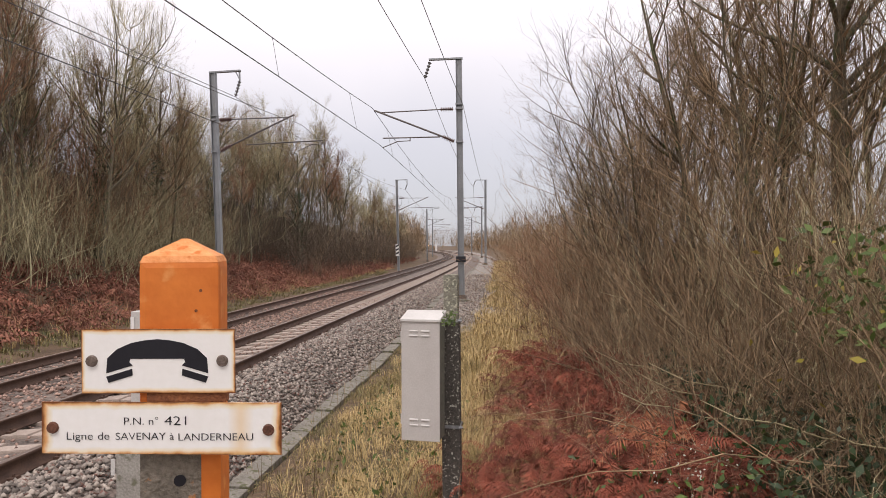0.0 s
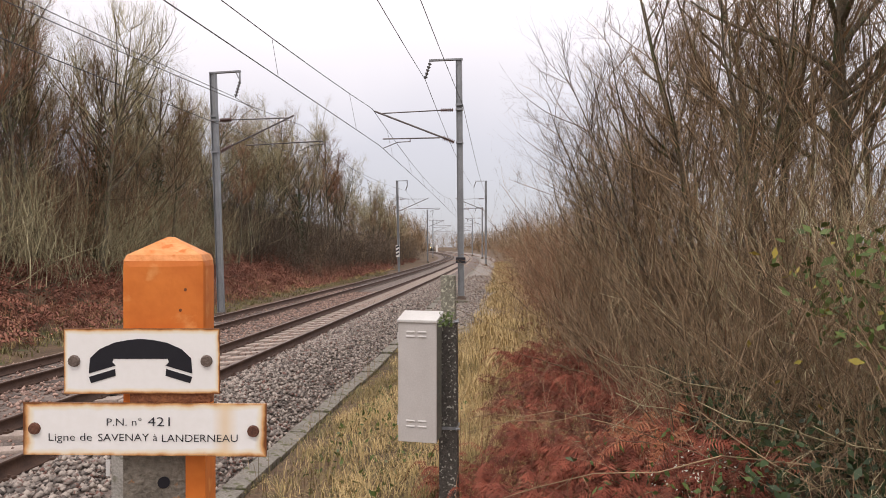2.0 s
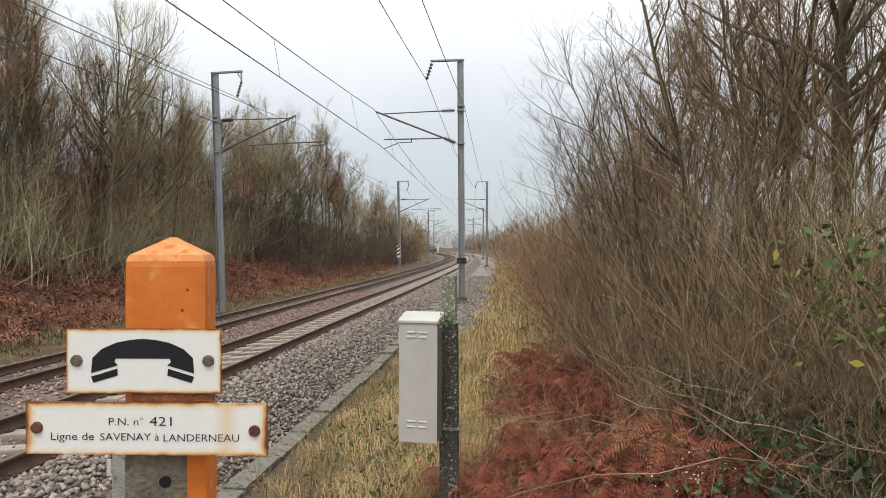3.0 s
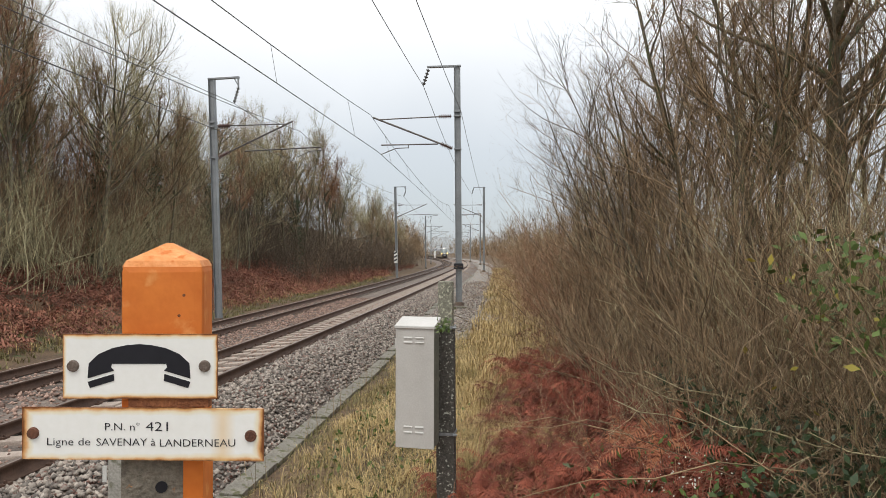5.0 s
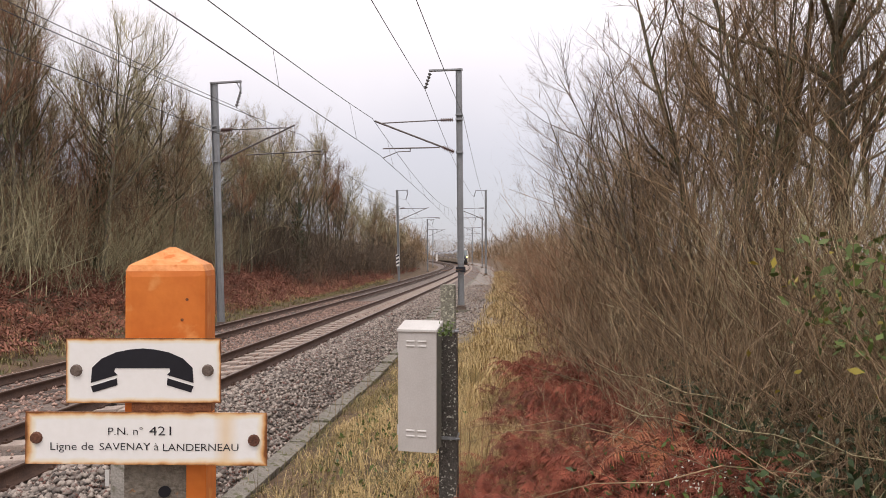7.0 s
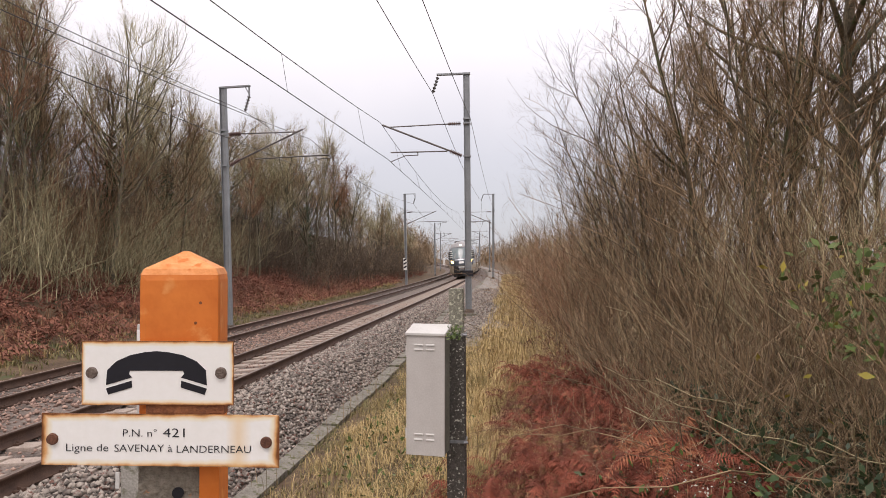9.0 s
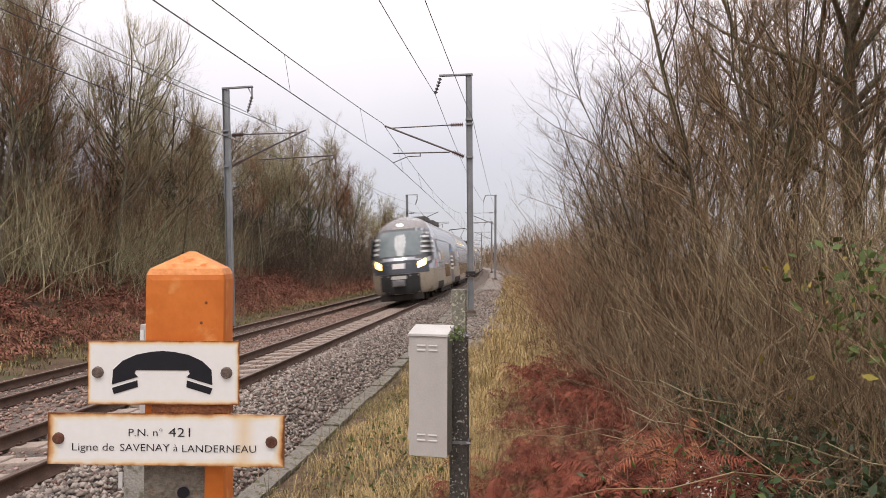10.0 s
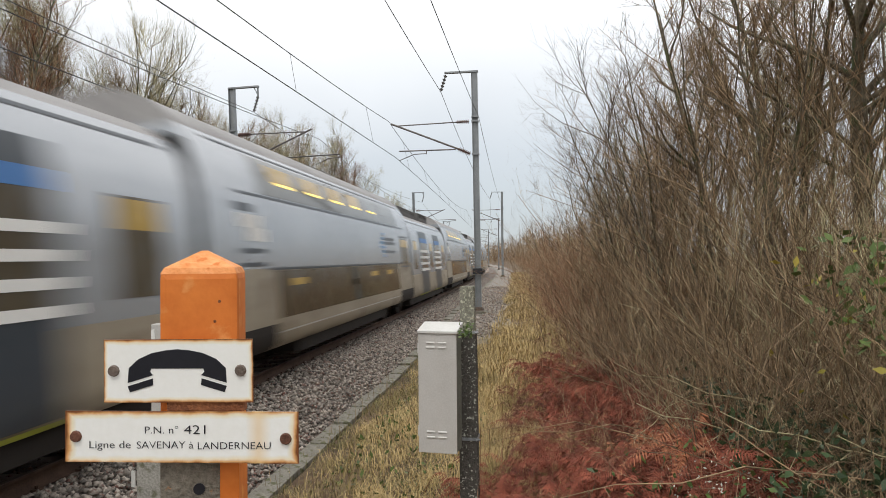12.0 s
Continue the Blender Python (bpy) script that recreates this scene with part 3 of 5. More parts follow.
def mast(x, y, z, s, side, lean, reach, foot=0.0):
    """A steel H mast; side: +1 when its arms point to +x of its own space, -1 to -x."""
    mt = thing("catenary_mast", "galvanised steel catenary mast with insulated bracket arms", "catenary mast", "catenary masts", pose(x, y, z, 0, lean, bearing(s)))
    a = side
    bm = bmesh.new()
    w, d, t, h = 0.11, 0.10, 0.014, 8.62
    box(bm, -w, -w + t, -d, d, foot, h)
    box(bm, w - t, w, -d, d, foot, h)
    box(bm, -w + t, w - t, -t / 2, t / 2, foot, h)
    part("pole", bm, M_galv, mt)
    bm = bmesh.new()
    box(bm, -0.20, 0.20, -0.20, 0.20, foot, foot + 0.025, 0.004)
    for i in (-1, 1):
        for j in (-1, 1):
            rod(bm, (i * 0.16, j * 0.16, foot + 0.02), (i * 0.16, j * 0.16, foot + 0.10), 0.018, n=6)
    box(bm, -0.13, 0.13, -0.12, 0.12, foot + 0.02, foot + 0.14, 0.01)
    part("base_plate", bm, M_bolt, mt)
    bm = bmesh.new()
    box(bm, -0.27, 0.27, -0.27, 0.27, -1.2, foot - 0.004, 0.03)
    part("foundation", bm, M_trough, mt)
    bm = bmesh.new()
    x0, x1 = sorted((-a * 0.14, a * 1.08))
    box(bm, x0, x1, -0.06, 0.06, h - 0.002, h + 0.06, 0.006)
    tip = a * 1.04
    if a > 0:
        rod(bm, (tip, 0, h), (tip, 0, h - 0.35), 0.035)
        rod(bm, (tip, 0, h - 0.3), (tip - 0.15, 0, h), 0.02)
    part("top_bracket", bm, M_galv, mt)
    low = h - 0.35 if a > 0 else h - 0.05
    bm = insulator(bmesh.new(), (tip, 0, low), (tip - 0.19, 0, low - 0.58), 5, 0.075)
    part("feeder_insulator", bm, M_coupler, mt)
    # bracket arms; heights above the mast's foot
    zt, zl, zr, ze = 6.84, 5.62, 5.86, 5.52
    bm = bmesh.new()
    rod(bm, (a * 0.68, 0, zt), (a * (reach - 0.15), 0, zt - 0.05), 0.022)
    part("stay_tube", bm, M_arm, mt)
    part("stay_insulator", insulator(bmesh.new(), (a * 0.22, 0, zt), (a * 0.68, 0, zt), 7, 0.085), M_ins, mt)
    bm = bmesh.new()
    rod(bm, (a * 0.62, 0, zl + 0.24), (a * (reach + 0.05), 0, zt + 0.04), 0.033)
    part("bracket_tube", bm, M_arm, mt)
    part("bracket_insulator", insulator(bmesh.new(), (a * 0.2, 0, zl + 0.05), (a * 0.62, 0, zl + 0.24), 7, 0.09), M_ins, mt)
    bm = bmesh.new()
    r2 = reach - 0.25 if a < 0 else reach + 1.1
    rod(bm, (a * (0.72 if a < 0 else 1.2), 0, zr - 0.01), (a * r2, 0, zr), 0.024)
    part("registration_arm", bm, M_arm, mt)
    bm = bmesh.new()
    hx = a * (r2 - 1.0) if a < 0 else a * r2
    rod(bm, (hx, 0, zr), (hx, 0, zr - 0.14), 0.018)
    ex = a * r2 if a < 0 else a * (r2 - 0.95)
    rod(bm, (hx, 0, zr - 0.12), (hx * 0.55 + ex * 0.45, 0, zr - 0.13), 0.016)
    rod(bm, (hx * 0.55 + ex * 0.45, 0, zr - 0.13), (ex, 0, ze), 0.016)
    part("steady_arm", bm, M_arm, mt)
    for zc in (zt, zl + 0.03, 7.0):
        part("clamp", box(bmesh.new(), -0.13, 0.13, -0.115, 0.115, zc - 0.03, zc + 0.03, 0.005), M_galv, mt)
    return mt


MASTS_R = [(0.66, 23.6, 0.10, 23.6, -0.6), (4.40, 67.3, 0.12, 67, 0.0), (6.70, 112.0, 0.1, 112, 0.0), (7.0, 157.0, 0.1, 157, 0.0), (5.6, 201.0, 0.1, 201, 0)]
MASTS_L = [(-8.40, 24.8, -0.06, 25.6, -2.0), (-4.37, 65.0, -0.10, 65, -1.2), (-2.70, 116.0, -0.1, 116, -0.5), (-2.45, 160.0, -0.1, 160, 0.0)]
right = [mast(x, y, z, s, -1, ln, 3.05) for x, y, z, s, ln in MASTS_R]
left = [mast(x, y, z, s, 1, ln, 3.05, -0.55) for x, y, z, s, ln in MASTS_L]

# plates fixed to the masts
bm = bmesh.new()
box(bm, -0.175, 0.175, -0.15, -0.135, 1.33, 1.53, 0.01)
box(bm, -0.13, 0.13, -0.135, -0.10, 1.40, 1.46)
part("number_plate", bm, M_black, right[0], "black plate on the mast, seen edge-lit")
bm = bmesh.new()
box(bm, -0.24, 0.10, -0.16, -0.135, 1.12, 2.28, 0.01)
pl = part("marker_board", bm, M_white, left[1], "white board with black diagonal bars")
for k in range(3):
    bm = bmesh.new()
    z = 1.25 + 0.36 * k
    vs = [bm.verts.new(c) for c in ((-0.22, -0.164, z), (0.08, -0.164, z + 0.16), (0.08, -0.164, z + 0.32), (-0.22, -0.164, z + 0.16))]
    bm.faces.new(vs)
    bmesh.ops.solidify(bm, geom=bm.faces[:], thickness=0.003)
    part("bar", bm, M_black, pl)
bm = bmesh.new()
box(bm, 0.7, 1.15, -0.16, -0.135, 0.9, 2.6, 0.01)
part("marker_board", bm, M_white, left[3], "small white board")


# ---- overhead wires ----
def near_span(nodes, sag, z):
    """Places of a wire through nodes (s, o): every 3 m, hanging by sag between them."""
    out = []
    for (s0, o0), (s1, o1) in zip(nodes[:-1], nodes[1:]):
        k = max(4, int((s1 - s0) / 3))
        for i in range(k):
            f = i / k
            out.append(spot(s0 + (s1 - s0) * f, o0 + (o1 - o0) * f, z - sag * 4 * f * (1 - f)))
    out.append(spot(*nodes[-1], z))
    return out


def catenary(label, con, mes, zc, zm, sag):
    ca = thing("overhead_line", label, "overhead wire", "overhead wires")
    wire("contact_wire", near_span(con, 0.02, zc), 0.011, M_wire, ca)
    wire("messenger_wire", near_span(mes, sag, zm), 0.0105, M_wire, ca)
    for (s0, o0), (s1, o1), (_, m0), (_, m1) in zip(con[:-1], con[1:], mes[:-1], mes[1:]):
        if s0 > 100:
            break
        for i in range(7):
            f = (i + 0.5) / 7
            s = s0 + (s1 - s0) * f
            a = spot(s, o0 + (o1 - o0) * f, zc)
            b = spot(s, m0 + (m1 - m0) * f, zm - sag * 4 * f * (1 - f))
            wire("dropper", [a, b], 0.005, M_wire, ca)


def fed(label, pts, r=0.011, sag=0.5):
    out = []
    for a, b in zip(pts[:-1], pts[1:]):
        for i in range(12):
            f = i / 12
            p = Vector(a).lerp(Vector(b), f)
            p.z -= sag * 4 * f * (1 - f)
            out.append(p)
    out.append(Vector(pts[-1]))
    tagged(wire("feeder_wire", out, r, M_wire), label, "overhead wire", "overhead wires")


NS = [-21, 23.6, 67.3, 112, 157, 201, 250]
catenary("dark catenary of the near track with droppers", list(zip(NS, [-0.65, 0.72, -0.1, -0.2, -0.3, -0.2, -0.2])), list(zip(NS, [-0.3, 0.45, -0.1, -0.2, -0.3, -0.2, -0.2])), 5.62, 6.94, 0.75)
FS = [-20, 25.6, 65, 116, 160, 205, 250]
catenary("dark catenary of the far track with droppers", list(zip(FS, [-3.9, -2.6, -3.8, -4.0, -4.0, -4, -4])), list(zip(FS, [-3.7, -2.75, -3.8, -4.0, -4.0, -4, -4])), 5.46, 6.76, 0.75)


def hung(m, side):
    h = 8.62
    return m.matrix_basis @ Vector((side * 1.04 - 0.19, 0, (h - 0.35 if side > 0 else h - 0.05) - 0.6))


fed("grey feeder wire hung from the mast brackets", [spot(-21, 2.4, 8.0)] + [hung(m, -1) for m in right])
fed("grey feeder wire hung from the mast brackets", [spot(-20, -4.9, 7.7)] + [hung(m, 1) for m in left])
fed("thin earth wire running along the masts", [spot(-21, 3.75, 7.1)] + [m.matrix_basis @ Vector((0.13, 0, 7.0)) for m in right], 0.009)


# ---- the telephone post ----
def flat(name, pts, y0, thick, material, parent, label=""):
    """A flat plate with the outline pts (x, z), its front at y0."""
    bm = bmesh.new()
    vs = [bm.verts.new((x, y0, z)) for x, z in pts]
    f = bm.faces.new(vs)
    r = bmesh.ops.extrude_face_region(bm, geom=[f])
    bmesh.ops.translate(bm, verts=[v for v in r["geom"] if isinstance(v, bmesh.types.BMVert)], vec=(0, thick, 0))
    bmesh.ops.recalc_face_normals(bm, faces=bm.faces[:])
    return part(name, bm, material, parent, label)


def lettering(name, words, x0, x1, z0, z1, y, parent):
    """Words of the built-in font, fitted between x0 and x1 and from the foot z0 to the capitals' top z1."""
    cu = bpy.data.curves.new(name, "FONT")
    cu.body, cu.resolution_u, cu.offset = words, 3, -0.006
    ob = bpy.data.objects.new(name, cu)
    scene.collection.objects.link(ob)
    bpy.context.view_layer.update()
    me = bpy.data.meshes.new_from_object(ob)
    bpy.data.objects.remove(ob)
    co = np.empty(len(me.vertices) * 3, np.float32)
    me.vertices.foreach_get("co", co)
    co = co.reshape(-1, 3)
    lo, hi = co[:, 0].min(), co[:, 0].max()
    out = np.stack([x0 + (co[:, 0] - lo) / (hi - lo) * (x1 - x0), np.full(len(co), y), z0 + co[:, 1] / 0.69 * (z1 - z0)], -1)
    me.vertices.foreach_set("co", out.astype(np.float32).ravel())
    me.update()
    return link(name, me, M_black, parent)


def phone_post():
    gx, gy, gz = -0.63, 1.525, 0.40
    po = thing("telephone_post", "orange-painted concrete post with enamel telephone signs", "sign post", m=pose(gx, gy, gz))
    h = 0.084
    turned = pose(0, 0, 0, 0, 0, 12)
    # heights above the ground
    top, eave, bare = 2.022 - gz, 1.972 - gz, 1.553 - gz
    bm = bmesh.new()
    box(bm, -h, h, -h, h, -0.3, bare, 0.006)
    part("shaft", bm, M_bare, po, "bare weathered concrete shaft with flaking paint").matrix_basis = turned
    bm = bmesh.new()
    box(bm, -h - 0.001, h + 0.001, -h - 0.001, h + 0.001, bare - 0.002, eave, 0.016)
    part("painted_head", bm, M_orange, po, "orange paint, pocked").matrix_basis = turned
    bm = bmesh.new()
    q = h - 0.001
    vs = [bm.verts.new((x, y, eave - 0.004)) for x, y in ((-q, -q), (q, -q), (q, q), (-q, q))]
    ri = [bm.verts.new((x * 0.92, y * 0.92, eave + 0.010)) for x, y in ((-q, -q), (q, -q), (q, q), (-q, q))]
    ap = [bm.verts.new((x * 0.08, y * 0.08, top)) for x, y in ((-q, -q), (q, -q), (q, q), (-q, q))]
    for a, b in ((vs, ri), (ri, ap)):
        for i in range(4):
            bm.faces.new((a[i], a[(i + 1) % 4], b[(i + 1) % 4], b[i]))
    bm.faces.new(ap)
    bm.faces.new(vs[::-1])
    part("cap", bm, M_orangecap, po, "paler orange pyramid cap").matrix_basis = turned
    bm = bmesh.new()
    box(bm, 0.045, h + 0.003, -h - 0.003, h, -0.2, bare, 0.002)
    part("painted_side", bm, M_orange, po).matrix_basis = turned
    # solid black disc, coloured like the dark inside of a bolt hole
    bm = bmesh.new()
    rod(bm, (0.0, -h - 0.002, 1.483 - gz), (0.0, -h + 0.01, 1.483 - gz), 0.013, n=14)
    part("dark_hole_disc", bm, M_black, po).matrix_basis = turned
    for x, z in ((0.045, 1.905 - gz), (0.035, 1.86 - gz)):
        bm = bmesh.new()
        rod(bm, (x, -h - 0.002, z), (x, -h + 0.01, z), 0.0035, n=8)
        part("pock", bm, M_rustmetal, po).matrix_basis = turned
    f, d = 1160.0, 1.41

    def u2x(u):
        return (u - 784) / f * d - gx

    def v2z(v):
        return 2.0 - (v - 437.4) / f * d - gz

    y = d - gy
    bm = bmesh.new()
    box(bm, u2x(230), u2x(372), y + 0.004, -h - 0.002, v2z(714), v2z(690), 0.003)
    part("sign_bracket", bm, M_rustmetal, po, "rusted steel bracket")
    # telephone sign
    s1 = flat("telephone_sign", [(u2x(116), v2z(697)), (u2x(390), v2z(697)), (u2x(389), v2z(582)), (u2x(115), v2z(582))], y, 0.004, M_plate, po, "white enamel plate with a black telephone receiver")
    hs = [(160, 661), (162, 634), (179, 618), (204, 607), (229, 602), (251, 600), (273, 602), (298, 607), (323, 618), (340, 634), (342, 661), (295, 647), (301, 641), (299, 635), (203, 635), (201, 641), (207, 647)]
    flat("receiver", [(u2x(a), v2z(b)) for a, b in hs], y - 0.0012, 0.001, M_black, s1, "black receiver symbol")
    for pts in (((160, 667), (206, 653), (207, 665), (164, 678)), ((342, 667), (296, 653), (295, 665), (338, 678))):
        flat("receiver_bar", [(u2x(a), v2z(b)) for a, b in pts], y - 0.0012, 0.001, M_black, s1)
    # line sign
    s2 = flat("line_sign", [(u2x(46), v2z(803)), (u2x(473), v2z(807)), (u2x(473), v2z(714)), (u2x(46), v2z(711))], y - 0.004, 0.004, M_plate2, po, "long rust-edged white enamel plate with black lettering")
    yt = y - 0.0052
    for words, a, b, lo, hi in (("P.N. n°", 193, 254, 752, 739), ("421", 265, 304, 753, 737), ("Ligne de", 91, 167, 778.5, 765), ("SAVENAY à", 178, 282, 779, 766), ("LANDERNEAU", 290, 423, 780.5, 767.5)):
        lettering("lettering", words, u2x(a), u2x(b), v2z(lo), v2z(hi), yt, s2)
    for sg, u, v in ((s1, 134, 639), (s1, 367, 639), (s2, 66, 757), (s2, 450, 762)):
        bm = bmesh.new()
        yy = y if sg is s1 else y - 0.004
        rod(bm, (u2x(u), yy + 0.001, v2z(v)), (u2x(u), yy - 0.006, v2z(v)), 0.0135, 0.011, 12)
        part("bolt", bm, M_bolt if sg is s1 else M_rustbolt, sg)


phone_post()


def cabinet():
    gz = -0.32
    cb = thing("telephone_cabinet", "pale grey steel cabinet strapped to a lichened concrete post", "cabinet", m=pose(-0.205, 5.2, gz, 0, 0, -13))
    w, d, z0, z1 = 0.153, 0.20, 0.455 - gz, 1.40 - gz
    bm = bmesh.new()
    box(bm, -w, w, 0.012, d, z0, z1, 0.004)
    body = part("body", bm, M_cabside, cb, "dark olive-grey side of the cabinet")
    bm = bmesh.new()
    box(bm, -w - 0.004, w + 0.004, 0.0, 0.014, z0 - 0.004, z1, 0.003)
    door = part("door", bm, M_grey, cb, "flat grey door with pressed louvres")
    for zc in (1.325 - gz, 1.288 - gz, 0.618 - gz, 0.575 - gz):
        for xc in (-0.055, 0.04):
            bm = bmesh.new()
            rod(bm, (xc - 0.034, 0.0, zc), (xc + 0.034, 0.0, zc), 0.0085, n=8)
            part("louvre", bm, M_greytop, door)
    for zc in (0.62 - gz, 1.28 - gz):
        bm = bmesh.new()
        rod(bm, (-w - 0.006, 0.004, zc - 0.04), (-w - 0.006, 0.004, zc + 0.04), 0.007, n=8)
        part("hinge", bm, M_grey, door)
    bm = bmesh.new()
    a, b = w + 0.012, d + 0.015
    lo = [bm.verts.new(c) for c in ((-a, -0.012, z1), (a, -0.012, z1), (a, b, z1), (-a, b, z1))]
    hi = [bm.verts.new(c) for c in ((-a, -0.012, z1 + 0.022), (a, -0.012, z1 + 0.022), (a, b, z1 + 0.075), (-a, b, z1 + 0.075))]
    bm.faces.new(lo[::-1])
    bm.faces.new(hi)
    for i in range(4):
        bm.faces.new((lo[i], lo[(i + 1) % 4], hi[(i + 1) % 4], hi[i]))
    bmesh.ops.bevel(bm, geom=bm.edges[:], offset=0.003, segments=1, affect="EDGES")
    part("roof", bm, M_greytop, cb, "paler sloping lid")
    post = thing("concrete_post", "dark lichen-spotted concrete post behind the cabinet", "post", m=pose(0.055, 5.48, gz, 0, -0.5, -8))
    bm = bmesh.new()
    box(bm, -0.075, 0.075, -0.07, 0.07, -0.4, 1.38 - gz, 0.008)
    part("shaft", bm, M_lichen, post)
    bm = bmesh.new()
    box(bm, -0.052, 0.066, -0.06, 0.06, 1.38 - gz, 1.765 - gz, 0.012)
    part("post_top", bm, M_lichen_top, post, "pale lichen-covered head of the post")
    for zc in (1.385 - gz, 0.505 - gz):
        bm = bmesh.new()
        box(bm, -0.12, 0.079, -0.079, -0.072, zc - 0.012, zc + 0.012)
        box(bm, 0.076, 0.083, -0.079, 0.075, zc - 0.012, zc + 0.012)
        rod(bm, (0.07, -0.10, zc), (0.10, -0.085, zc), 0.011, n=6)
        part("strap", bm, M_galv, post, "galvanised clamp strap")


cabinet()


def relay_box():
    x, y, z = -2.38, 5.0, -0.35
    rb = thing("trackside_box", "small grey steel box on a stand beside the ballast", "cabinet", m=pose(x, y, z))
    bm = bmesh.new()
    box(bm, -0.015, 0.06, -0.04, 0.05, 0.0, 1.86, 0.008)
    part("stand", bm, M_grey, rb)
    bm = bmesh.new()
    box(bm, -0.10, 0.14, -0.10, 0.12, 0.05, 0.88, 0.01)
    part("housing", bm, M_conc, rb)
    bm = bmesh.new()
    box(bm, -0.012, 0.015, -0.048, -0.041, 1.70, 1.82)
    part("label_plate", bm, M_white, rb)
    bm = bmesh.new()
    box(bm, -0.135, -0.105, -0.11, -0.10, 0.64, 0.76)
    part("label_plate", bm, M_greytop, rb)


relay_box()

# ---- the train ----
SIDE = [(1.30, 0.46), (1.42, 0.56), (1.45, 0.74), (1.45, 1.1), (1.46, 2.0), (1.45, 2.7), (1.40, 3.1), (1.29, 3.45), (1.10, 3.78), (0.85, 4.02), (0.5, 4.2), (0.0, 4.28)]
LOW = [(1.30, 0.46), (1.42, 0.56), (1.45, 0.74), (1.45, 1.1), (1.46, 2.0), (1.44, 2.7), (1.36, 3.1), (1.2, 3.38), (0.95, 3.58), (0.5, 3.68), (0.0, 3.7)]


def loft(profile, z_from, z_to, y0, y1, off=0.0, sides=(1, -1)):
    """A strip of a car's skin between two heights and two stations, moved out by off."""
    zs = [p[1] for p in profile]
    xs = [p[0] for p in profile]
    levels = sorted({z_from, z_to, *[z for z in zs if z_from < z < z_to]})
    bm = bmesh.new()
    for sd in sides:
        rows = []
        for z in levels:
            x = float(np.interp(z, zs, xs))
            e = 0.02
            nx, nz = 1.0, -(float(np.interp(z + e, zs, xs)) - float(np.interp(z - e, zs, xs))) / (2 * e)
            k = off / math.hypot(nx, nz)
            rows.append([bm.verts.new((sd * (x + k), y, z + nz * k)) for y in (y0, y1)])
        for a, b in zip(rows[:-1], rows[1:]):
            q = (a[0], a[1], b[1], b[0])
            bm.faces.new(q if sd > 0 else q[::-1]).smooth = True
    return bm


def panel(name, profile, z0, z1, y0, y1, material, parent, label="", off=0.006, side=1):
    bm = loft(profile, z0, z1, y0, y1, off, (side,))
    return part(name, bm, material, parent, label)


def closed_shell(name, profile, y0, y1, material, parent, z_lo, z_hi):
    bm = loft(profile, z_lo, z_hi, y0, y1)
    if z_hi >= profile[-1][1]:
        bmesh.ops.remove_doubles(bm, verts=bm.verts[:], dist=0.001)
    for y in (y0, y1):
        ring = sorted([v for v in bm.verts if abs(v.co.y - y) < 1e-6], key=lambda v: math.atan2(v.co.x, v.co.z - (z_lo + z_hi) / 2))
        bm.faces.new([bm.verts.new(v.co) for v in ring])
    return part(name, bm, material, parent)


def bogie(parent, y):
    for a in (-1, 1):
        bm = bmesh.new()
        box(bm, a * 1.06 - 0.07, a * 1.06 + 0.07, y - 1.5, y + 1.5, 0.42, 0.66, 0.03)
        box(bm, a * 1.06 - 0.1, a * 1.06 + 0.1, y - 0.3, y + 0.3, 0.3, 0.8, 0.03)
        part("bogie_frame", bm, M_under, parent)
    for dy in (-1.15, 1.15):
        bm = bmesh.new()
        for a in (-1, 1):
            rod(bm, (a * 0.70, y + dy, 0.44), (a * 0.83, y + dy, 0.44), 0.44, n=24)
            rod(bm, (a * 0.83, y + dy, 0.44), (a * 0.94, y + dy, 0.44), 0.14, n=10)
        rod(bm, (-0.7, y + dy, 0.44), (0.7, y + dy, 0.44), 0.08)
        part("wheelset", bm, M_under, parent, "dusty steel wheels and axle")


def door_leaf(car, prof, y, width=1.5):
    d = panel("door", prof, 0.55, 2.95, y - width / 2, y + width / 2, M_slate, car, "dark sliding door with white bars", 0.008)
    panel("door_glass", prof, 1.45, 2.65, y - width / 2 + 0.12, y + width / 2 - 0.12, M_glass, d, "", 0.014)
    panel("blue_band", prof, 2.50, 2.68, y - width / 2 + 0.02, y + width / 2 - 0.02, M_blue, d, "", 0.02)
    for k in range(4):
        z = 1.40 + 0.24 * k
        panel("white_bar", prof, z, z + 0.10, y - width / 2 - 0.15, y + width / 2 + 0.1, M_white, d, "", 0.021)
    panel("step_stripe", prof, 0.47, 0.53, y - width / 2 - 0.1, y + width / 2 + 0.1, M_lime, d, "", 0.012)


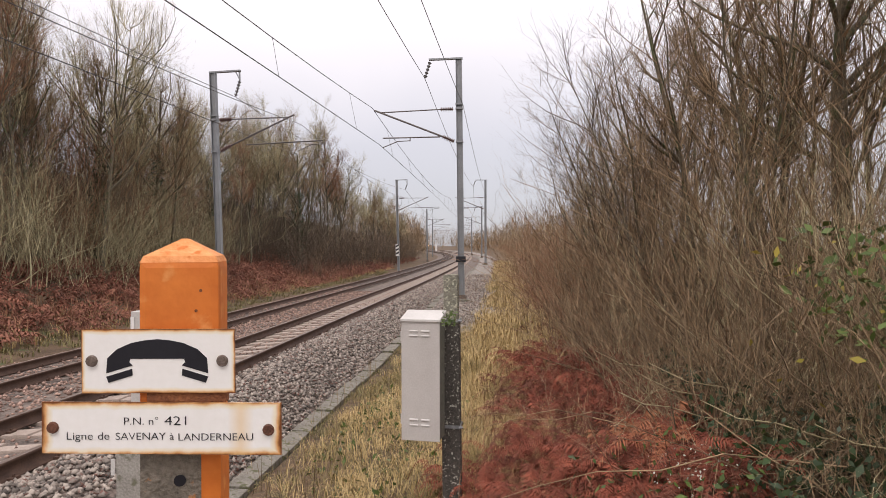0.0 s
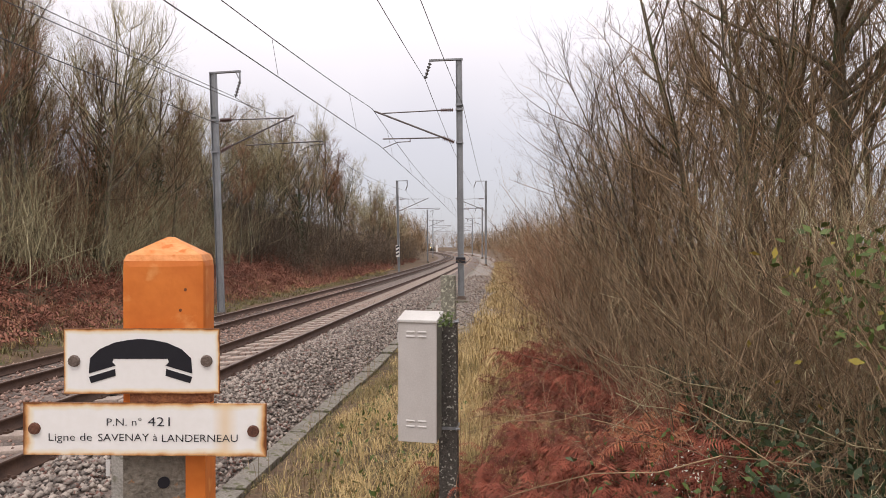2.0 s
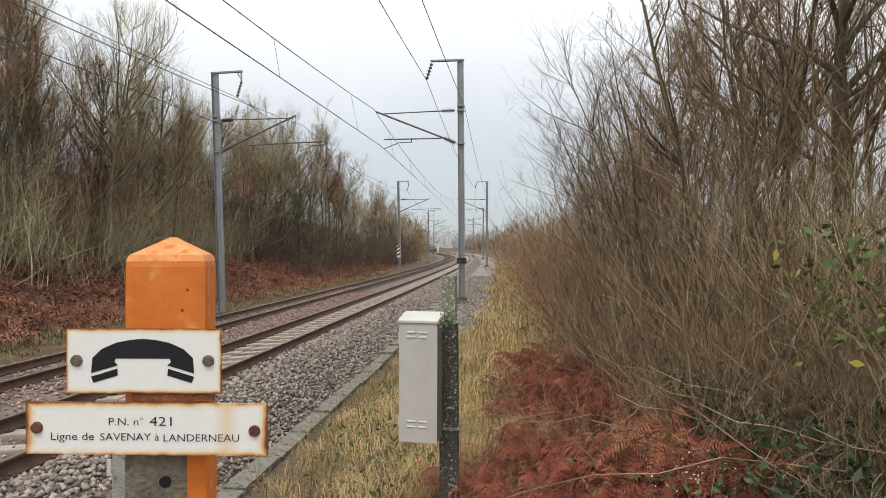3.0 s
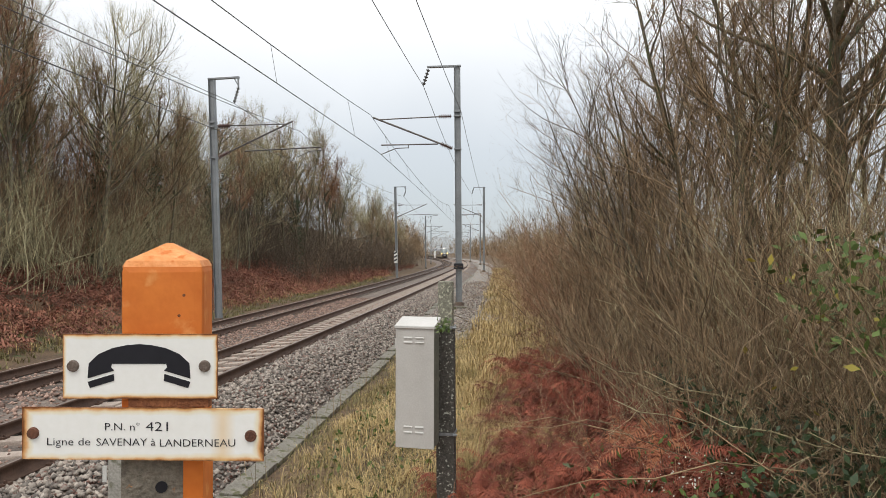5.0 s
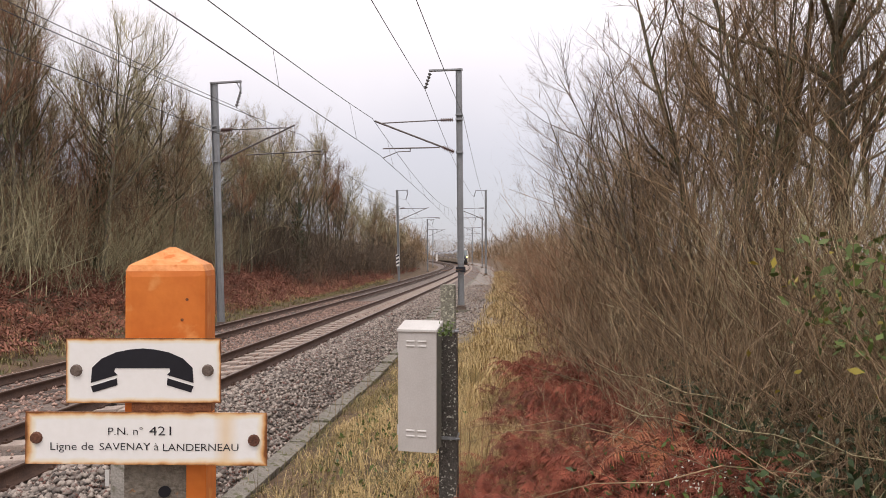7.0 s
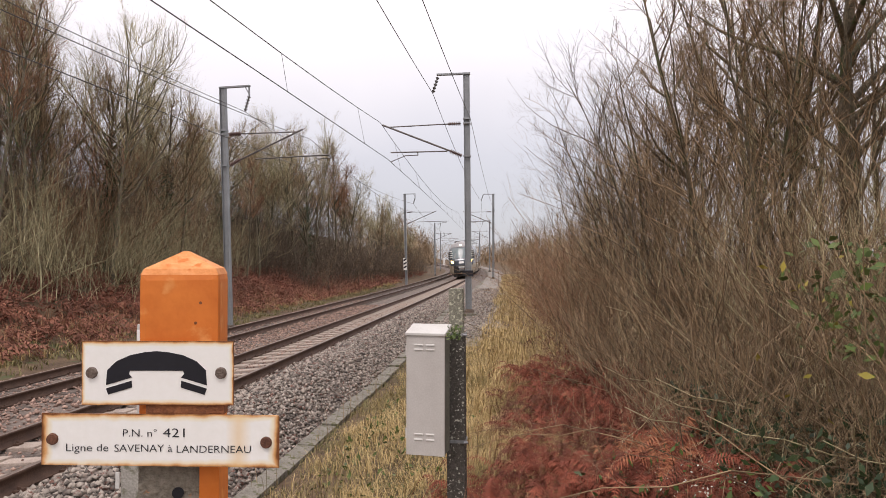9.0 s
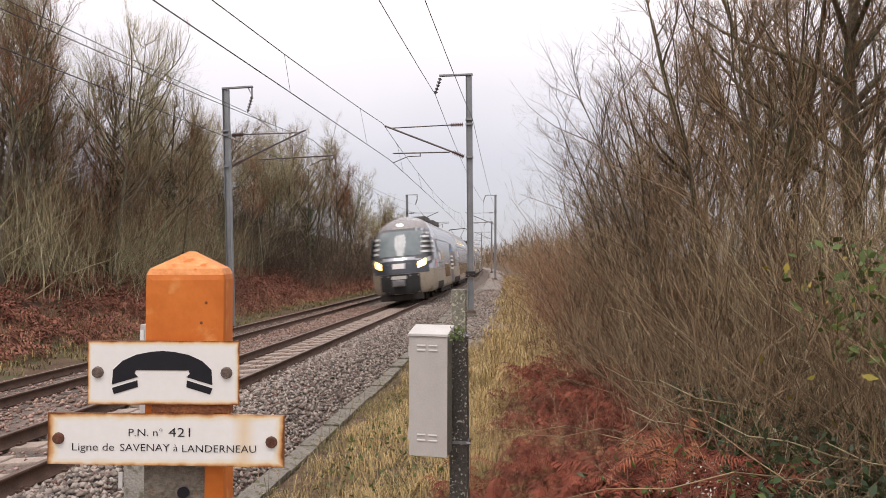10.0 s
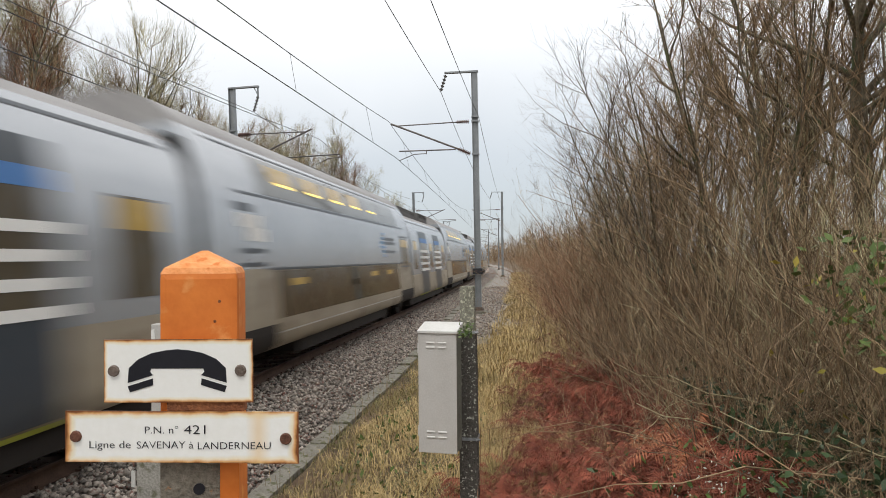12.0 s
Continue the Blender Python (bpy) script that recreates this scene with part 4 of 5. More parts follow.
def double_deck(name):
    L = 14.77
    car = thing(name, "silver double-deck train coach with dark window bands", "train car", "train cars")
    closed_shell("lower_side", SIDE, -L / 2, L / 2, M_dust, car, 0.46, 1.74)
    closed_shell("body", SIDE, -L / 2, L / 2, M_silver, car, 1.74, 3.70)
    closed_shell("roof", SIDE, -L / 2, L / 2, M_roof, car, 3.70, 4.28)
    bm = bmesh.new()
    box(bm, -1.22, 1.22, -L / 2 + 3.6, L / 2 - 3.6, 0.22, 0.50, 0.02)
    part("underfloor", bm, M_under, car)
    for y in (-L / 2 + 1.0, L / 2 - 1.0):
        # dark panel on the uncut side: the bogie opening's shade as colour
        panel("bogie_shade_panel", SIDE, 0.465, 0.86, y - 1.15, y + 1.15, M_under, car, "", 0.004)
        bogie(car, y)
    h = L / 2
    lo = panel("lower_window_band", SIDE, 0.93, 1.70, -h + 2.3, h - 2.3, M_glass, car, "dark lower-deck window band")
    for k in range(5):
        y = -h + 3.0 + 1.95 * k
        panel("pane", SIDE, 1.0, 1.64, y - 0.55, y + 1.2, M_glass, lo, "", 0.009)
        if k in (0, 3, 4):
            panel("lit_window", SIDE, 1.44, 1.56, y - 0.1, y + 0.65, M_warm, lo, "", 0.012)
    panel("window_trim", SIDE, 1.715, 1.755, -h + 2.0, h - 1.9, M_slate, car, "", 0.008)
    panel("skirt_line", SIDE, 0.70, 0.725, -h + 2.3, h - 2.3, M_greytop, car, "", 0.006)
    up = panel("upper_window_band", SIDE, 2.92, 3.55, -h + 1.9, h - 1.9, M_uppane, car, "glossy upper-deck window band")
    for k in range(6):
        y = -4.9 + 1.62 * k
        panel("lit_window", SIDE, 3.16, 3.46, y, y + 1.15, M_warm if k < 4 else M_uppane, up, "", 0.010)
        if k < 5:
            panel("ceiling_lamp", SIDE, 3.13, 3.18, y + 0.2, y + 1.05, M_lit, up, "", 0.013)
    panel("upper_trim", SIDE, 2.86, 2.90, -h + 1.0, h - 1.0, M_slate, car, "", 0.008)
    panel("roof_trim", SIDE, 3.60, 3.63, -h + 0.6, h - 0.6, M_slate, car, "", 0.008)
    w = panel("end_window", SIDE, 1.72, 2.55, h - 1.75, h - 0.45, M_glass, car)
    panel("lit_window", SIDE, 2.26, 2.5, h - 1.70, h - 0.5, M_warm, w, "", 0.010)
    panel("window_head", SIDE, 2.58, 2.62, h - 1.85, h - 0.35, M_slate, w, "", 0.008)
    panel("window_foot", SIDE, 1.60, 1.65, h - 1.85, h - 0.35, M_slate, w, "", 0.008)
    # the white emblem and its dark bars near one end
    for k, (dy0, dy1, z0, z1, mt) in enumerate(((0.9, 1.5, 2.60, 2.72, M_slate), (1.0, 1.75, 2.36, 2.56, M_white), (1.25, 1.95, 2.16, 2.36, M_white), (1.0, 1.9, 1.98, 2.05, M_slate), (0.9, 1.9, 1.78, 1.84, M_slate))):
        panel("emblem", SIDE, z0, z1, -h + dy0, -h + dy1, mt, car, "", 0.007)
    # the livery marks: broken pale blue and dark stripes
    for k in range(6):
        z = 1.93 + 0.125 * k
        panel("livery_stripe", SIDE, z, z + 0.075, h - 4.75 + 0.16 * abs(k - 2.5), h - 4.05, M_sky, car, "pale blue livery mark", 0.007)
        if k in (1, 3, 4):
            panel("livery_stripe", SIDE, z - 0.01, z + 0.075, h - 4.1, h - 2.75 + 0.1 * (k % 2), M_slate, car, "dark livery mark", 0.008)
    for y, sg in ((-L / 2, -1), (L / 2, 1)):
        bm = bmesh.new()
        box(bm, -1.25, 1.25, min(y, y + sg * 0.28), max(y, y + sg * 0.28), 0.6, 3.5, 0.02)
        part("gangway_bellows", bm, M_bellows, car)
    return car


def single_deck(name, pan):
    L = 10.48
    car = thing(name, "silver single-deck train coach with two dark doors", "train car", "train cars")
    closed_shell("lower_side", LOW, -L / 2, L / 2, M_dust, car, 0.46, 1.30)
    closed_shell("body", LOW, -L / 2, L / 2, M_silver, car, 1.30, 3.38)
    closed_shell("roof", LOW, -L / 2, L / 2, M_roof, car, 3.38, 3.70)
    panel("roof_line", LOW, 3.22, 3.27, -L / 2 + 0.3, L / 2 - 0.3, M_slate, car, "", 0.006)
    bm = bmesh.new()
    box(bm, -1.2, 1.2, -L / 2 + 0.4, L / 2 - 0.4, 0.22, 0.50, 0.02)
    part("underfloor", bm, M_under, car)
    for y in (-2.2, 1.9):
        door_leaf(car, LOW, y, 1.9)
    for y in (-4.3, -0.15, 4.1):
        w = panel("window", LOW, 1.5, 2.55, y - 0.42, y + 0.42, M_glass, car)
        panel("lit_window", LOW, 2.2, 2.52, y - 0.36, y + 0.36, M_warm, w, "", 0.010)
    for y0, y1, hgt in ((-4.7, -0.8, 0.26), (0.3, 3.0, 0.31)):
        bm = bmesh.new()
        box(bm, -0.95, 0.95, y0, y1, 3.55, 3.66 + hgt, 0.10)
        eq = part("roof_equipment", bm, M_gear, car, "dark grey ribbed roof equipment")
        for k in range(6):
            yy = y0 + 0.3 + k * (y1 - y0 - 0.6) / 5
            part("rib", box(bmesh.new(), -0.97, 0.97, yy - 0.04, yy + 0.04, 3.75, 3.62 + hgt), M_under, eq)
    if pan:
        bm = bmesh.new()
        for a in (-0.45, 0.45):
            rod(bm, (a, 4.3, 3.75), (a * 0.7, 3.5, 4.55), 0.03)
            rod(bm, (a * 0.7, 3.5, 4.55), (a * 1.5, 4.3, 5.30), 0.022)
        for y in (4.1, 4.5):
            rod(bm, (-0.78, y, 5.38), (0.78, y, 5.38), 0.03)
            for a in (-1, 1):
                rod(bm, (a * 0.78, y, 5.38), (a * 0.98, y, 5.22), 0.025)
        box(bm, -0.6, 0.6, 3.4, 4.7, 3.66, 3.80, 0.02)
        part("pantograph", bm, M_under, car, "raised pantograph")
    return car


def head_y(x, z, w):
    """How far back the cab's skin lies, from its foremost point."""
    y0 = float(np.interp(z, [0.25, 0.7, 1.3, 1.85, 2.6, 3.3, 3.7, 4.0, 4.2, 4.28], [0.16, 0.03, 0.0, 0.14, 0.50, 0.92, 1.35, 1.95, 2.8, 3.6]))
    return y0 + 1.25 * (abs(x) / w) ** 2.8


def cab_width(z):
    return float(np.interp(z, [p[1] for p in SIDE], [p[0] for p in SIDE])) if z < 4.2 else 0.5


def head_patch(name, x0, x1, z0, z1, material, parent, off, ys, label="", nx=8, nz=6, skew=0.0):
    bm = bmesh.new()
    rows = []
    for j in range(nz + 1):
        z = z0 + (z1 - z0) * j / nz
        w = cab_width(z)
        row = []
        for i in range(nx + 1):
            x = max(-w, min(w, x0 + (x1 - x0) * i / nx))
            out = 1 + off / w
            zz = z + skew * (abs(x) - 1.0)
            row.append(bm.verts.new((x * out, ys + head_y(x, zz, w) - off, zz + off * 0.4)))
        rows.append(row)
    for a, b in zip(rows[:-1], rows[1:]):
        for i in range(nx):
            bm.faces.new((a[i], a[i + 1], b[i + 1], b[i])).smooth = True
    return part(name, bm, material, parent, label)


def cab_car(name):
    L = 14.5
    ys = -L / 2
    car = thing(name, "silver train cab car with glowing headlamps and raked windscreen", "train car", "train cars")
    # nose: levels up, stations round the front, joined to the straight sides
    bm = bmesh.new()
    levels = [0.46, 0.52, 0.62, 0.9, 1.1, 1.3, 1.55, 1.85, 2.2, 2.6, 3.0, 3.3, 3.5, 3.7, 3.85, 4.0, 4.1, 4.2, 4.27]
    us = [-1, -0.97, -0.9, -0.78, -0.6, -0.35, 0, 0.35, 0.6, 0.78, 0.9, 0.97, 1]
    rows = []
    back = 4.2
    for z in levels:
        w = cab_width(z) if z < 4.2 else float(np.interp(z, [p[1] for p in SIDE], [p[0] for p in SIDE]))
        row = [bm.verts.new((-w, ys + back, z))]
        for u in us:
            row.append(bm.verts.new((u * w, ys + min(back - 0.05, head_y(u * w, z, w)), z)))
        row.append(bm.verts.new((w, ys + back, z)))
        rows.append(row)
    for a, b in zip(rows[:-1], rows[1:]):
        for i in range(len(a) - 1):
            bm.faces.new((a[i], a[i + 1], b[i + 1], b[i]))
    bm.faces.new(rows[-1])
    for f in bm.faces:
        f.smooth = True
    nose = part("nose", bm, M_silver, car)
    nose.data.materials.append(M_dust)
    for f in nose.data.polygons:
        if f.center.z < 1.45:
            f.material_index = 1
    closed_shell("lower_side", SIDE, ys + back, L / 2, M_dust, car, 0.46, 1.55)
    closed_shell("body", SIDE, ys + back, L / 2, M_silver, car, 1.55, 3.78)
    closed_shell("roof", SIDE, ys + back, L / 2, M_roof, car, 3.78, 4.28)
    head_patch("roof_dome", -1.28, 1.28, 3.52, 4.18, M_roof, car, 0.008, ys, "grey dome over the windscreen", 12, 8)
    head_patch("screen_surround", -1.34, 1.34, 2.06, 3.56, M_visor, car, 0.006, ys, "", 12, 8)
    head_patch("windscreen", -1.03, 1.03, 2.22, 3.40, M_shield, car, 0.016, ys, "windscreen, coloured pale for the sky's reflection", 10, 8)
    head_patch("dark_band", -1.30, 1.30, 1.40, 1.98, M_slate, car, 0.010, ys, "dark band between the headlamps", 12, 3)
    head_patch("front_plate", -0.28, 0.28, 1.62, 1.86, M_white, car, 0.022, ys, "pale plate")
    # black patch on the closed nose: the coupler opening's darkness as colour
    head_patch("coupler_shade_patch", -0.92, 0.92, 0.47, 1.38, M_bellows, car, 0.008, ys)
    head_patch("silver_brow", -0.75, 0.75, 2.0, 2.14, M_silver, car, 0.014, ys, "", 10, 2)
    head_patch("buffer_plate", -0.34, 0.34, 1.14, 1.30, M_greytop, car, 0.02, ys)
    bm = bmesh.new()
    box(bm, -0.28, 0.28, ys - 0.32, ys + 0.2, 0.82, 1.12, 0.05)
    box(bm, -0.16, 0.16, ys - 0.40, ys - 0.30, 0.86, 1.06, 0.03)
    part("coupler", bm, M_coupler, car)
    bm = bmesh.new()
    box(bm, -1.0, 1.0, ys + 0.35, ys + 0.8, 0.16, 0.48, 0.06)
    part("snowplough", bm, M_under, car)
    for a in (-1, 1):
        x0, x1 = sorted((a * 0.74, a * 1.42))
        lamp = head_patch("headlamp", x0, x1, 1.62, 2.02, M_slate, car, 0.018, ys, skew=0.45)
        x0, x1 = sorted((a * 0.84, a * 1.18))
        head_patch("lens", x0, x1, 1.67, 1.96, M_head, lamp, 0.028, ys, "glowing yellow lens", 6, 4, 0.45)
        x0, x1 = sorted((a * 1.18, a * 1.42))
        head_patch("lamp_tail", x0, x1, 1.76, 1.98, M_greytop, lamp, 0.026, ys, "pale swept-back lamp end", 4, 3, 0.45)
        for k in range(4):
            z = 2.32 + 0.24 * k
            x0, x1 = sorted((a * 0.98, a * 1.45))
            head_patch("white_bar", x0, x1, z, z + 0.11, M_white, car, 0.014, ys, "", 8, 1)
            yb = ys + 1.2 + 0.1 * k
            panel("white_bar", SIDE, z, z + 0.11, yb, yb + 0.9, M_white, car, "", 0.012, a)
        panel("dark_flank", SIDE, 1.95, 3.2, ys + 1.15, ys + 1.95, M_slate, car, "", 0.004, a)
    head_patch("top_headlamp", -0.14, 0.14, 3.66, 3.78, M_headtop, car, 0.02, ys, "glowing upper lamp")
    bm = bmesh.new()
    box(bm, -1.22, 1.22, ys + 6.2, L / 2 - 2.6, 0.2, 0.50, 0.02)
    part("underfloor", bm, M_under, car)
    for y in (ys + 4.3, L / 2 - 0.9):
        # no opening here, only a panel coloured like the dark round the bogie
        panel("bogie_shade_panel", SIDE, 0.465, 0.86, y - 1.3, y + (1.3 if y < 0 else 0.85), M_under, car, "", 0.004)
        bogie(car, y)
    panel("operator_mark", SIDE, 1.66, 1.92, ys + 2.35, ys + 2.75, M_red, car, "small red operator mark", 0.008)
    panel("mark_line", SIDE, 1.97, 2.0, ys + 2.2, ys + 2.9, M_slate, car, "", 0.008)
    panel("cab_window", SIDE, 2.30, 2.95, ys + 3.1, ys + 3.65, M_slate, car)
    for z0, z1, y0, y1, mt in ((2.36, 2.48, 3.9, 4.5, M_slate), (2.12, 2.34, 4.0, 4.7, M_white), (1.96, 2.12, 4.2, 4.8, M_white), (1.76, 1.82, 4.0, 4.8, M_slate), (1.30, 1.34, 3.6, 4.2, M_greytop)):
        panel("emblem", SIDE, z0, z1, ys + y0, ys + y1, mt, car, "", 0.008)
    panel("lit_window", SIDE, 2.02, 2.44, ys + 5.3, ys + 5.95, M_warm, car, "window lit yellow from inside", 0.010)
    low = panel("lower_window", SIDE, 1.0, 1.72, ys + 6.8, ys + 9.6, M_glass, car, "dark lower-deck window band")
    panel("window_head", SIDE, 1.73, 1.77, ys + 6.7, ys + 9.0, M_greytop, low, "", 0.008)
    panel("upper_trim", SIDE, 2.98, 3.02, ys + 2.6, ys + 9.8, M_slate, car, "", 0.008)
    door_leaf(car, SIDE, ys + 11.1, 1.5)
    panel("window", SIDE, 1.55, 2.5, ys + 12.55, ys + 13.5, M_glass, car)
    for y0, y1 in ((4.6, 6.6), (8.0, 11.2)):
        bm = bmesh.new()
        box(bm, -0.85, 0.85, ys + y0, ys + y1, 4.05, 4.33, 0.08)
        part("roof_equipment", bm, M_gear, car, "grey roof equipment")
    bm = bmesh.new()
    box(bm, -1.25, 1.25, L / 2, L / 2 + 0.28, 0.6, 3.5, 0.02)
    part("gangway_bellows", bm, M_bellows, car)
    return car


def build_train():
    """The cars from the front, each with its middle's distance behind the nose and its half wheelbase."""
    cars = [(cab_car("cab_car"), 7.15, 4.6, 1)]
    dd, sd, sp = double_deck("double_deck_car"), single_deck("single_deck_car", False), single_deck("single_deck_car", True)
    at = 14.4
    for k in range(4):
        cars.append((dd if k == 0 else copy_thing(dd, Matrix()), at + 7.52, 5.6, 1))
        at += 15.05
        cars.append((sp if k == 0 else sd if k == 1 else copy_thing(sd, Matrix()), at + 5.39, 4.8, 1))
        at += 10.78
    cars.append((copy_thing(dd, Matrix()), at + 7.52, 5.6, 1))
    at += 15.05
    cars.append((copy_thing(cars[0][0], Matrix()), at + 7.4, 4.6, -1))
    return cars


TRAIN = build_train()
SPEED, NOSE_AT, NOSE_TIME = 44.0, 21.4, 10.2


def car_pose(t, back, half, way):
    s = NOSE_AT - SPEED * (t - NOSE_TIME) + back
    a, b = spot(s - half, 0), spot(s + half, 0)
    c, d = (a + b) / 2, b - a
    turn = -math.degrees(math.atan2(d.x, d.y)) + (180 if way < 0 else 0)
    return pose(c.x, c.y, 0.0, 0, -CANT * way, turn)


def motions():
    for car, back, half, way in TRAIN:
        walk(car, [(0.25 * i, car_pose(0.25 * i, back, half, way)) for i in range(49)])


# ---- plants ----
def unit(v):
    return v / (np.linalg.norm(v, axis=-1, keepdims=True) + 1e-9)


class Growth:
    """Bars of a plant, level by level."""

    def __init__(self, seed):
        self.rng, self.a, self.b, self.r0, self.r1 = np.random.default_rng(seed), [], [], [], []

    def grow(self, p, d, length, r, steps, wander, lift, taper=0.3, keep=True):
        p, d, r = np.array(p, float), unit(np.array(d, float)), np.array(r, float)
        nodes, dirs, rad = [p], [d], [r]
        for i in range(steps):
            d = unit(d + self.rng.normal(0, wander, d.shape) + np.array([0, 0, lift]))
            q = p + d * (np.asarray(length) / steps)[:, None]
            nr = r * (1 - (1 - taper) * (i + 1) / steps)
            if keep:
                self.a.append(p), self.b.append(q), self.r0.append(rad[-1]), self.r1.append(nr)
            p = q
            nodes.append(p), dirs.append(d), rad.append(nr)
        return np.stack(nodes, 1), np.stack(dirs, 1), np.stack(rad, 1), np.asarray(length)

    def shoots(self, level, count, f0, angle, ratio, rr, thin=0.6, f1=1.0):
        """Where the next level starts: places, ways, lengths and radii."""
        nodes, dirs, rad, length = level
        n, k = nodes.shape[:2]
        f = self.rng.uniform(f0, f1, (n, count))
        x = f * (k - 1)
        i = np.minimum(x.astype(int), k - 2)
        w = (x - i)[..., None]
        m = np.arange(n)[:, None]
        p = nodes[m, i] * (1 - w) + nodes[m, i + 1] * w
        dp = dirs[m, i + 1]
        side = unit(np.cross(dp, self.rng.normal(0, 1, dp.shape)))
        an = np.radians(self.rng.normal(angle, 9, (n, count)))[..., None]
        d = np.cos(an) * dp + np.sin(an) * side
        ln = length[:, None] * ratio * (1.15 - thin * f) * self.rng.uniform(0.7, 1.3, f.shape)
        r = np.minimum(rad[m, i] * 0.7, rr * self.rng.uniform(0.8, 1.2, f.shape))
        return p.reshape(-1, 3), d.reshape(-1, 3), ln.ravel(), r.ravel()

    def take(self, name, n=3):
        """The mesh of the bars grown since the last take; n = 2: hair-thin blades."""
        v, f = tube_arrays(np.concatenate(self.a), np.concatenate(self.b), np.concatenate(self.r0), np.concatenate(self.r1), n)
        self.a, self.b, self.r0, self.r1 = [], [], [], []
        return mesh_np(name, v, f)


def leaf_cloud(rng, centres, size, droop=0.0):
    """Small pointed leaves at the given places: places and faces."""
    n = len(centres)
    u = unit(rng.normal(0, 1, (n, 3)))
    w = unit(np.cross(u, rng.normal(0, 1, (n, 3))))
    s = size * rng.uniform(0.6, 1.3, (n, 1))
    nrm = np.cross(u, w)
    v = np.stack([centres - u * s, centres + w * s * 0.5 + nrm * s * 0.12, centres + u * s, centres - w * s * 0.5 + nrm * s * 0.12], 1)
    return v.reshape(-1, 3), np.arange(n * 4).reshape(-1, 4)


def tree(name, seed, height, trunk_r, twig_mat, label, bole=0.3, spread=0.36, ivy=False, stems=1, limbs=18, steep=50, fine=1.0, fan=33):
    g = Growth(seed)
    tr = thing(name, label, "tree", "bare trees")
    p = np.zeros((stems, 3))
    d = np.array([[0.0, 0.0, 1.0]]) + (g.rng.normal(0, 0.22, (stems, 3)) * [1, 1, 0] if stems > 1 else 0)
    p[:, 2] -= 0.3
    t = g.grow(p, d, np.full(stems, height) * g.rng.uniform(0.8, 1.0, stems), np.full(stems, trunk_r), 9, 0.06, 0.05, 0.12)
    l1 = g.grow(*g.shoots(t, limbs // stems, bole, steep, spread, trunk_r * 0.4), 5, 0.13, 0.09)
    link("trunk", g.take("trunk", 6), M_bark, tr)
    l2 = g.grow(*g.shoots(l1, 8, 0.15, fan, 0.55, 0.016 * fine), 4, 0.12, 0.13)
    tagged(link("branchwork", g.take("branchwork", 3), twig_mat, tr), kind="stuff")
    l2b = g.grow(*g.shoots(t, 26 // stems, 0.5, 40, 0.14, 0.016), 4, 0.12, 0.12)
    l3 = g.grow(*g.shoots(l2, 8, 0.1, fan, 0.62, 0.0085 * fine), 2, 0.14, 0.10)
    l3b = g.grow(*g.shoots(l2b, 6, 0.15, 36, 0.5, 0.010), 2, 0.16, 0.08)
    g.grow(*g.shoots(l3, 2, 0.2, 32, 0.75, 0.0065 * fine), 1, 0.1, 0.10)
    link("crown", g.take("crown", 2), twig_mat, tr)
    if ivy:
        r = g.rng
        n = 1100
        k = r.integers(0, 6, n)
        f = r.random(n)
        c = t[0][0][k] * (1 - f[:, None]) + t[0][0][k + 1] * f[:, None]
        c = c + r.normal(0, 1, (n, 3)) * [0.28, 0.28, 0.15]
        v, q = leaf_cloud(r, c, 0.09)
        link("ivy", mesh_np("ivy", v, q), M_ivy, tr, "dark green ivy round the trunk")
    return tr


def thicket(name, seed, height, stems, twig_mat, label, lean=0.35, arch=-0.01, wide=0.5, side=9, r=0.010, fork=4, curl=0.12, aim=(0, 0, 1)):
    """A shrub of many stems from one stool, with side shoots and twigs."""
    g = Growth(seed)
    sh = thing(name, label, "shrub", "shrubs")
    p = g.rng.normal(0, wide, (stems, 3)) * [1, 1, 0] - [0, 0, 0.15]
    d = np.array(aim, float) + g.rng.normal(0, lean, (stems, 3)) * [1, 1, 0.3]
    t = g.grow(p, d, height * g.rng.uniform(0.55, 1.1, stems), r * g.rng.uniform(0.6, 1.6, stems), 9, curl, arch, 0.3)
    tagged(link("stool", g.take("stool", 4), twig_mat, sh), kind="stuff")
    l1 = g.grow(*g.shoots(t, side, 0.10, 48, 0.27, r * 0.5), 3, 0.22, 0.04)
    g.grow(*g.shoots(l1, fork, 0.1, 44, 0.55, r * 0.36), 2, 0.2, 0.03)
    link("crown", g.take("crown", 2), twig_mat, sh)
    return sh


def stand(proto, s, o, turn, size=1.0, z=None):
    """Put a plant (the first time the built one, then copies of it) on the ground."""
    zz = float(ground_z(s, o)) if z is None else z
    m = pose(*spot(s, o, zz), 0, 0, turn) @ Matrix.Scale(size, 4)
    if not proto.get("used"):
        proto["used"] = 1
        proto.matrix_basis = m
        return proto
    c = copy_thing(proto, Matrix())
    c.matrix_basis = m
    return c


rr = random.Random(11)
BARE = "leafless grey-brown tree with a fine twig crown"
wood = [tree("bare_tree", 21, 12.5, 0.10, M_twig, BARE, 0.35, 0.30, limbs=20, steep=34), tree("bare_tree", 22, 13.5, 0.085, M_twigpale, BARE, 0.4, 0.27, limbs=20, steep=30), tree("bare_tree", 23, 11.8, 0.11, M_twigpale, BARE, 0.25, 0.42, limbs=22, steep=46),
        tree("bare_tree", 24, 13.0, 0.085, M_twigred, "slender leafless tree with reddish twig tips", 0.4, 0.28, limbs=20, steep=32)]
ivied = tree("ivied_tree", 25, 11.5, 0.19, M_twig, "leafless tree, trunk wrapped in green ivy", 0.28, 0.40, ivy=True)
s = 17.0
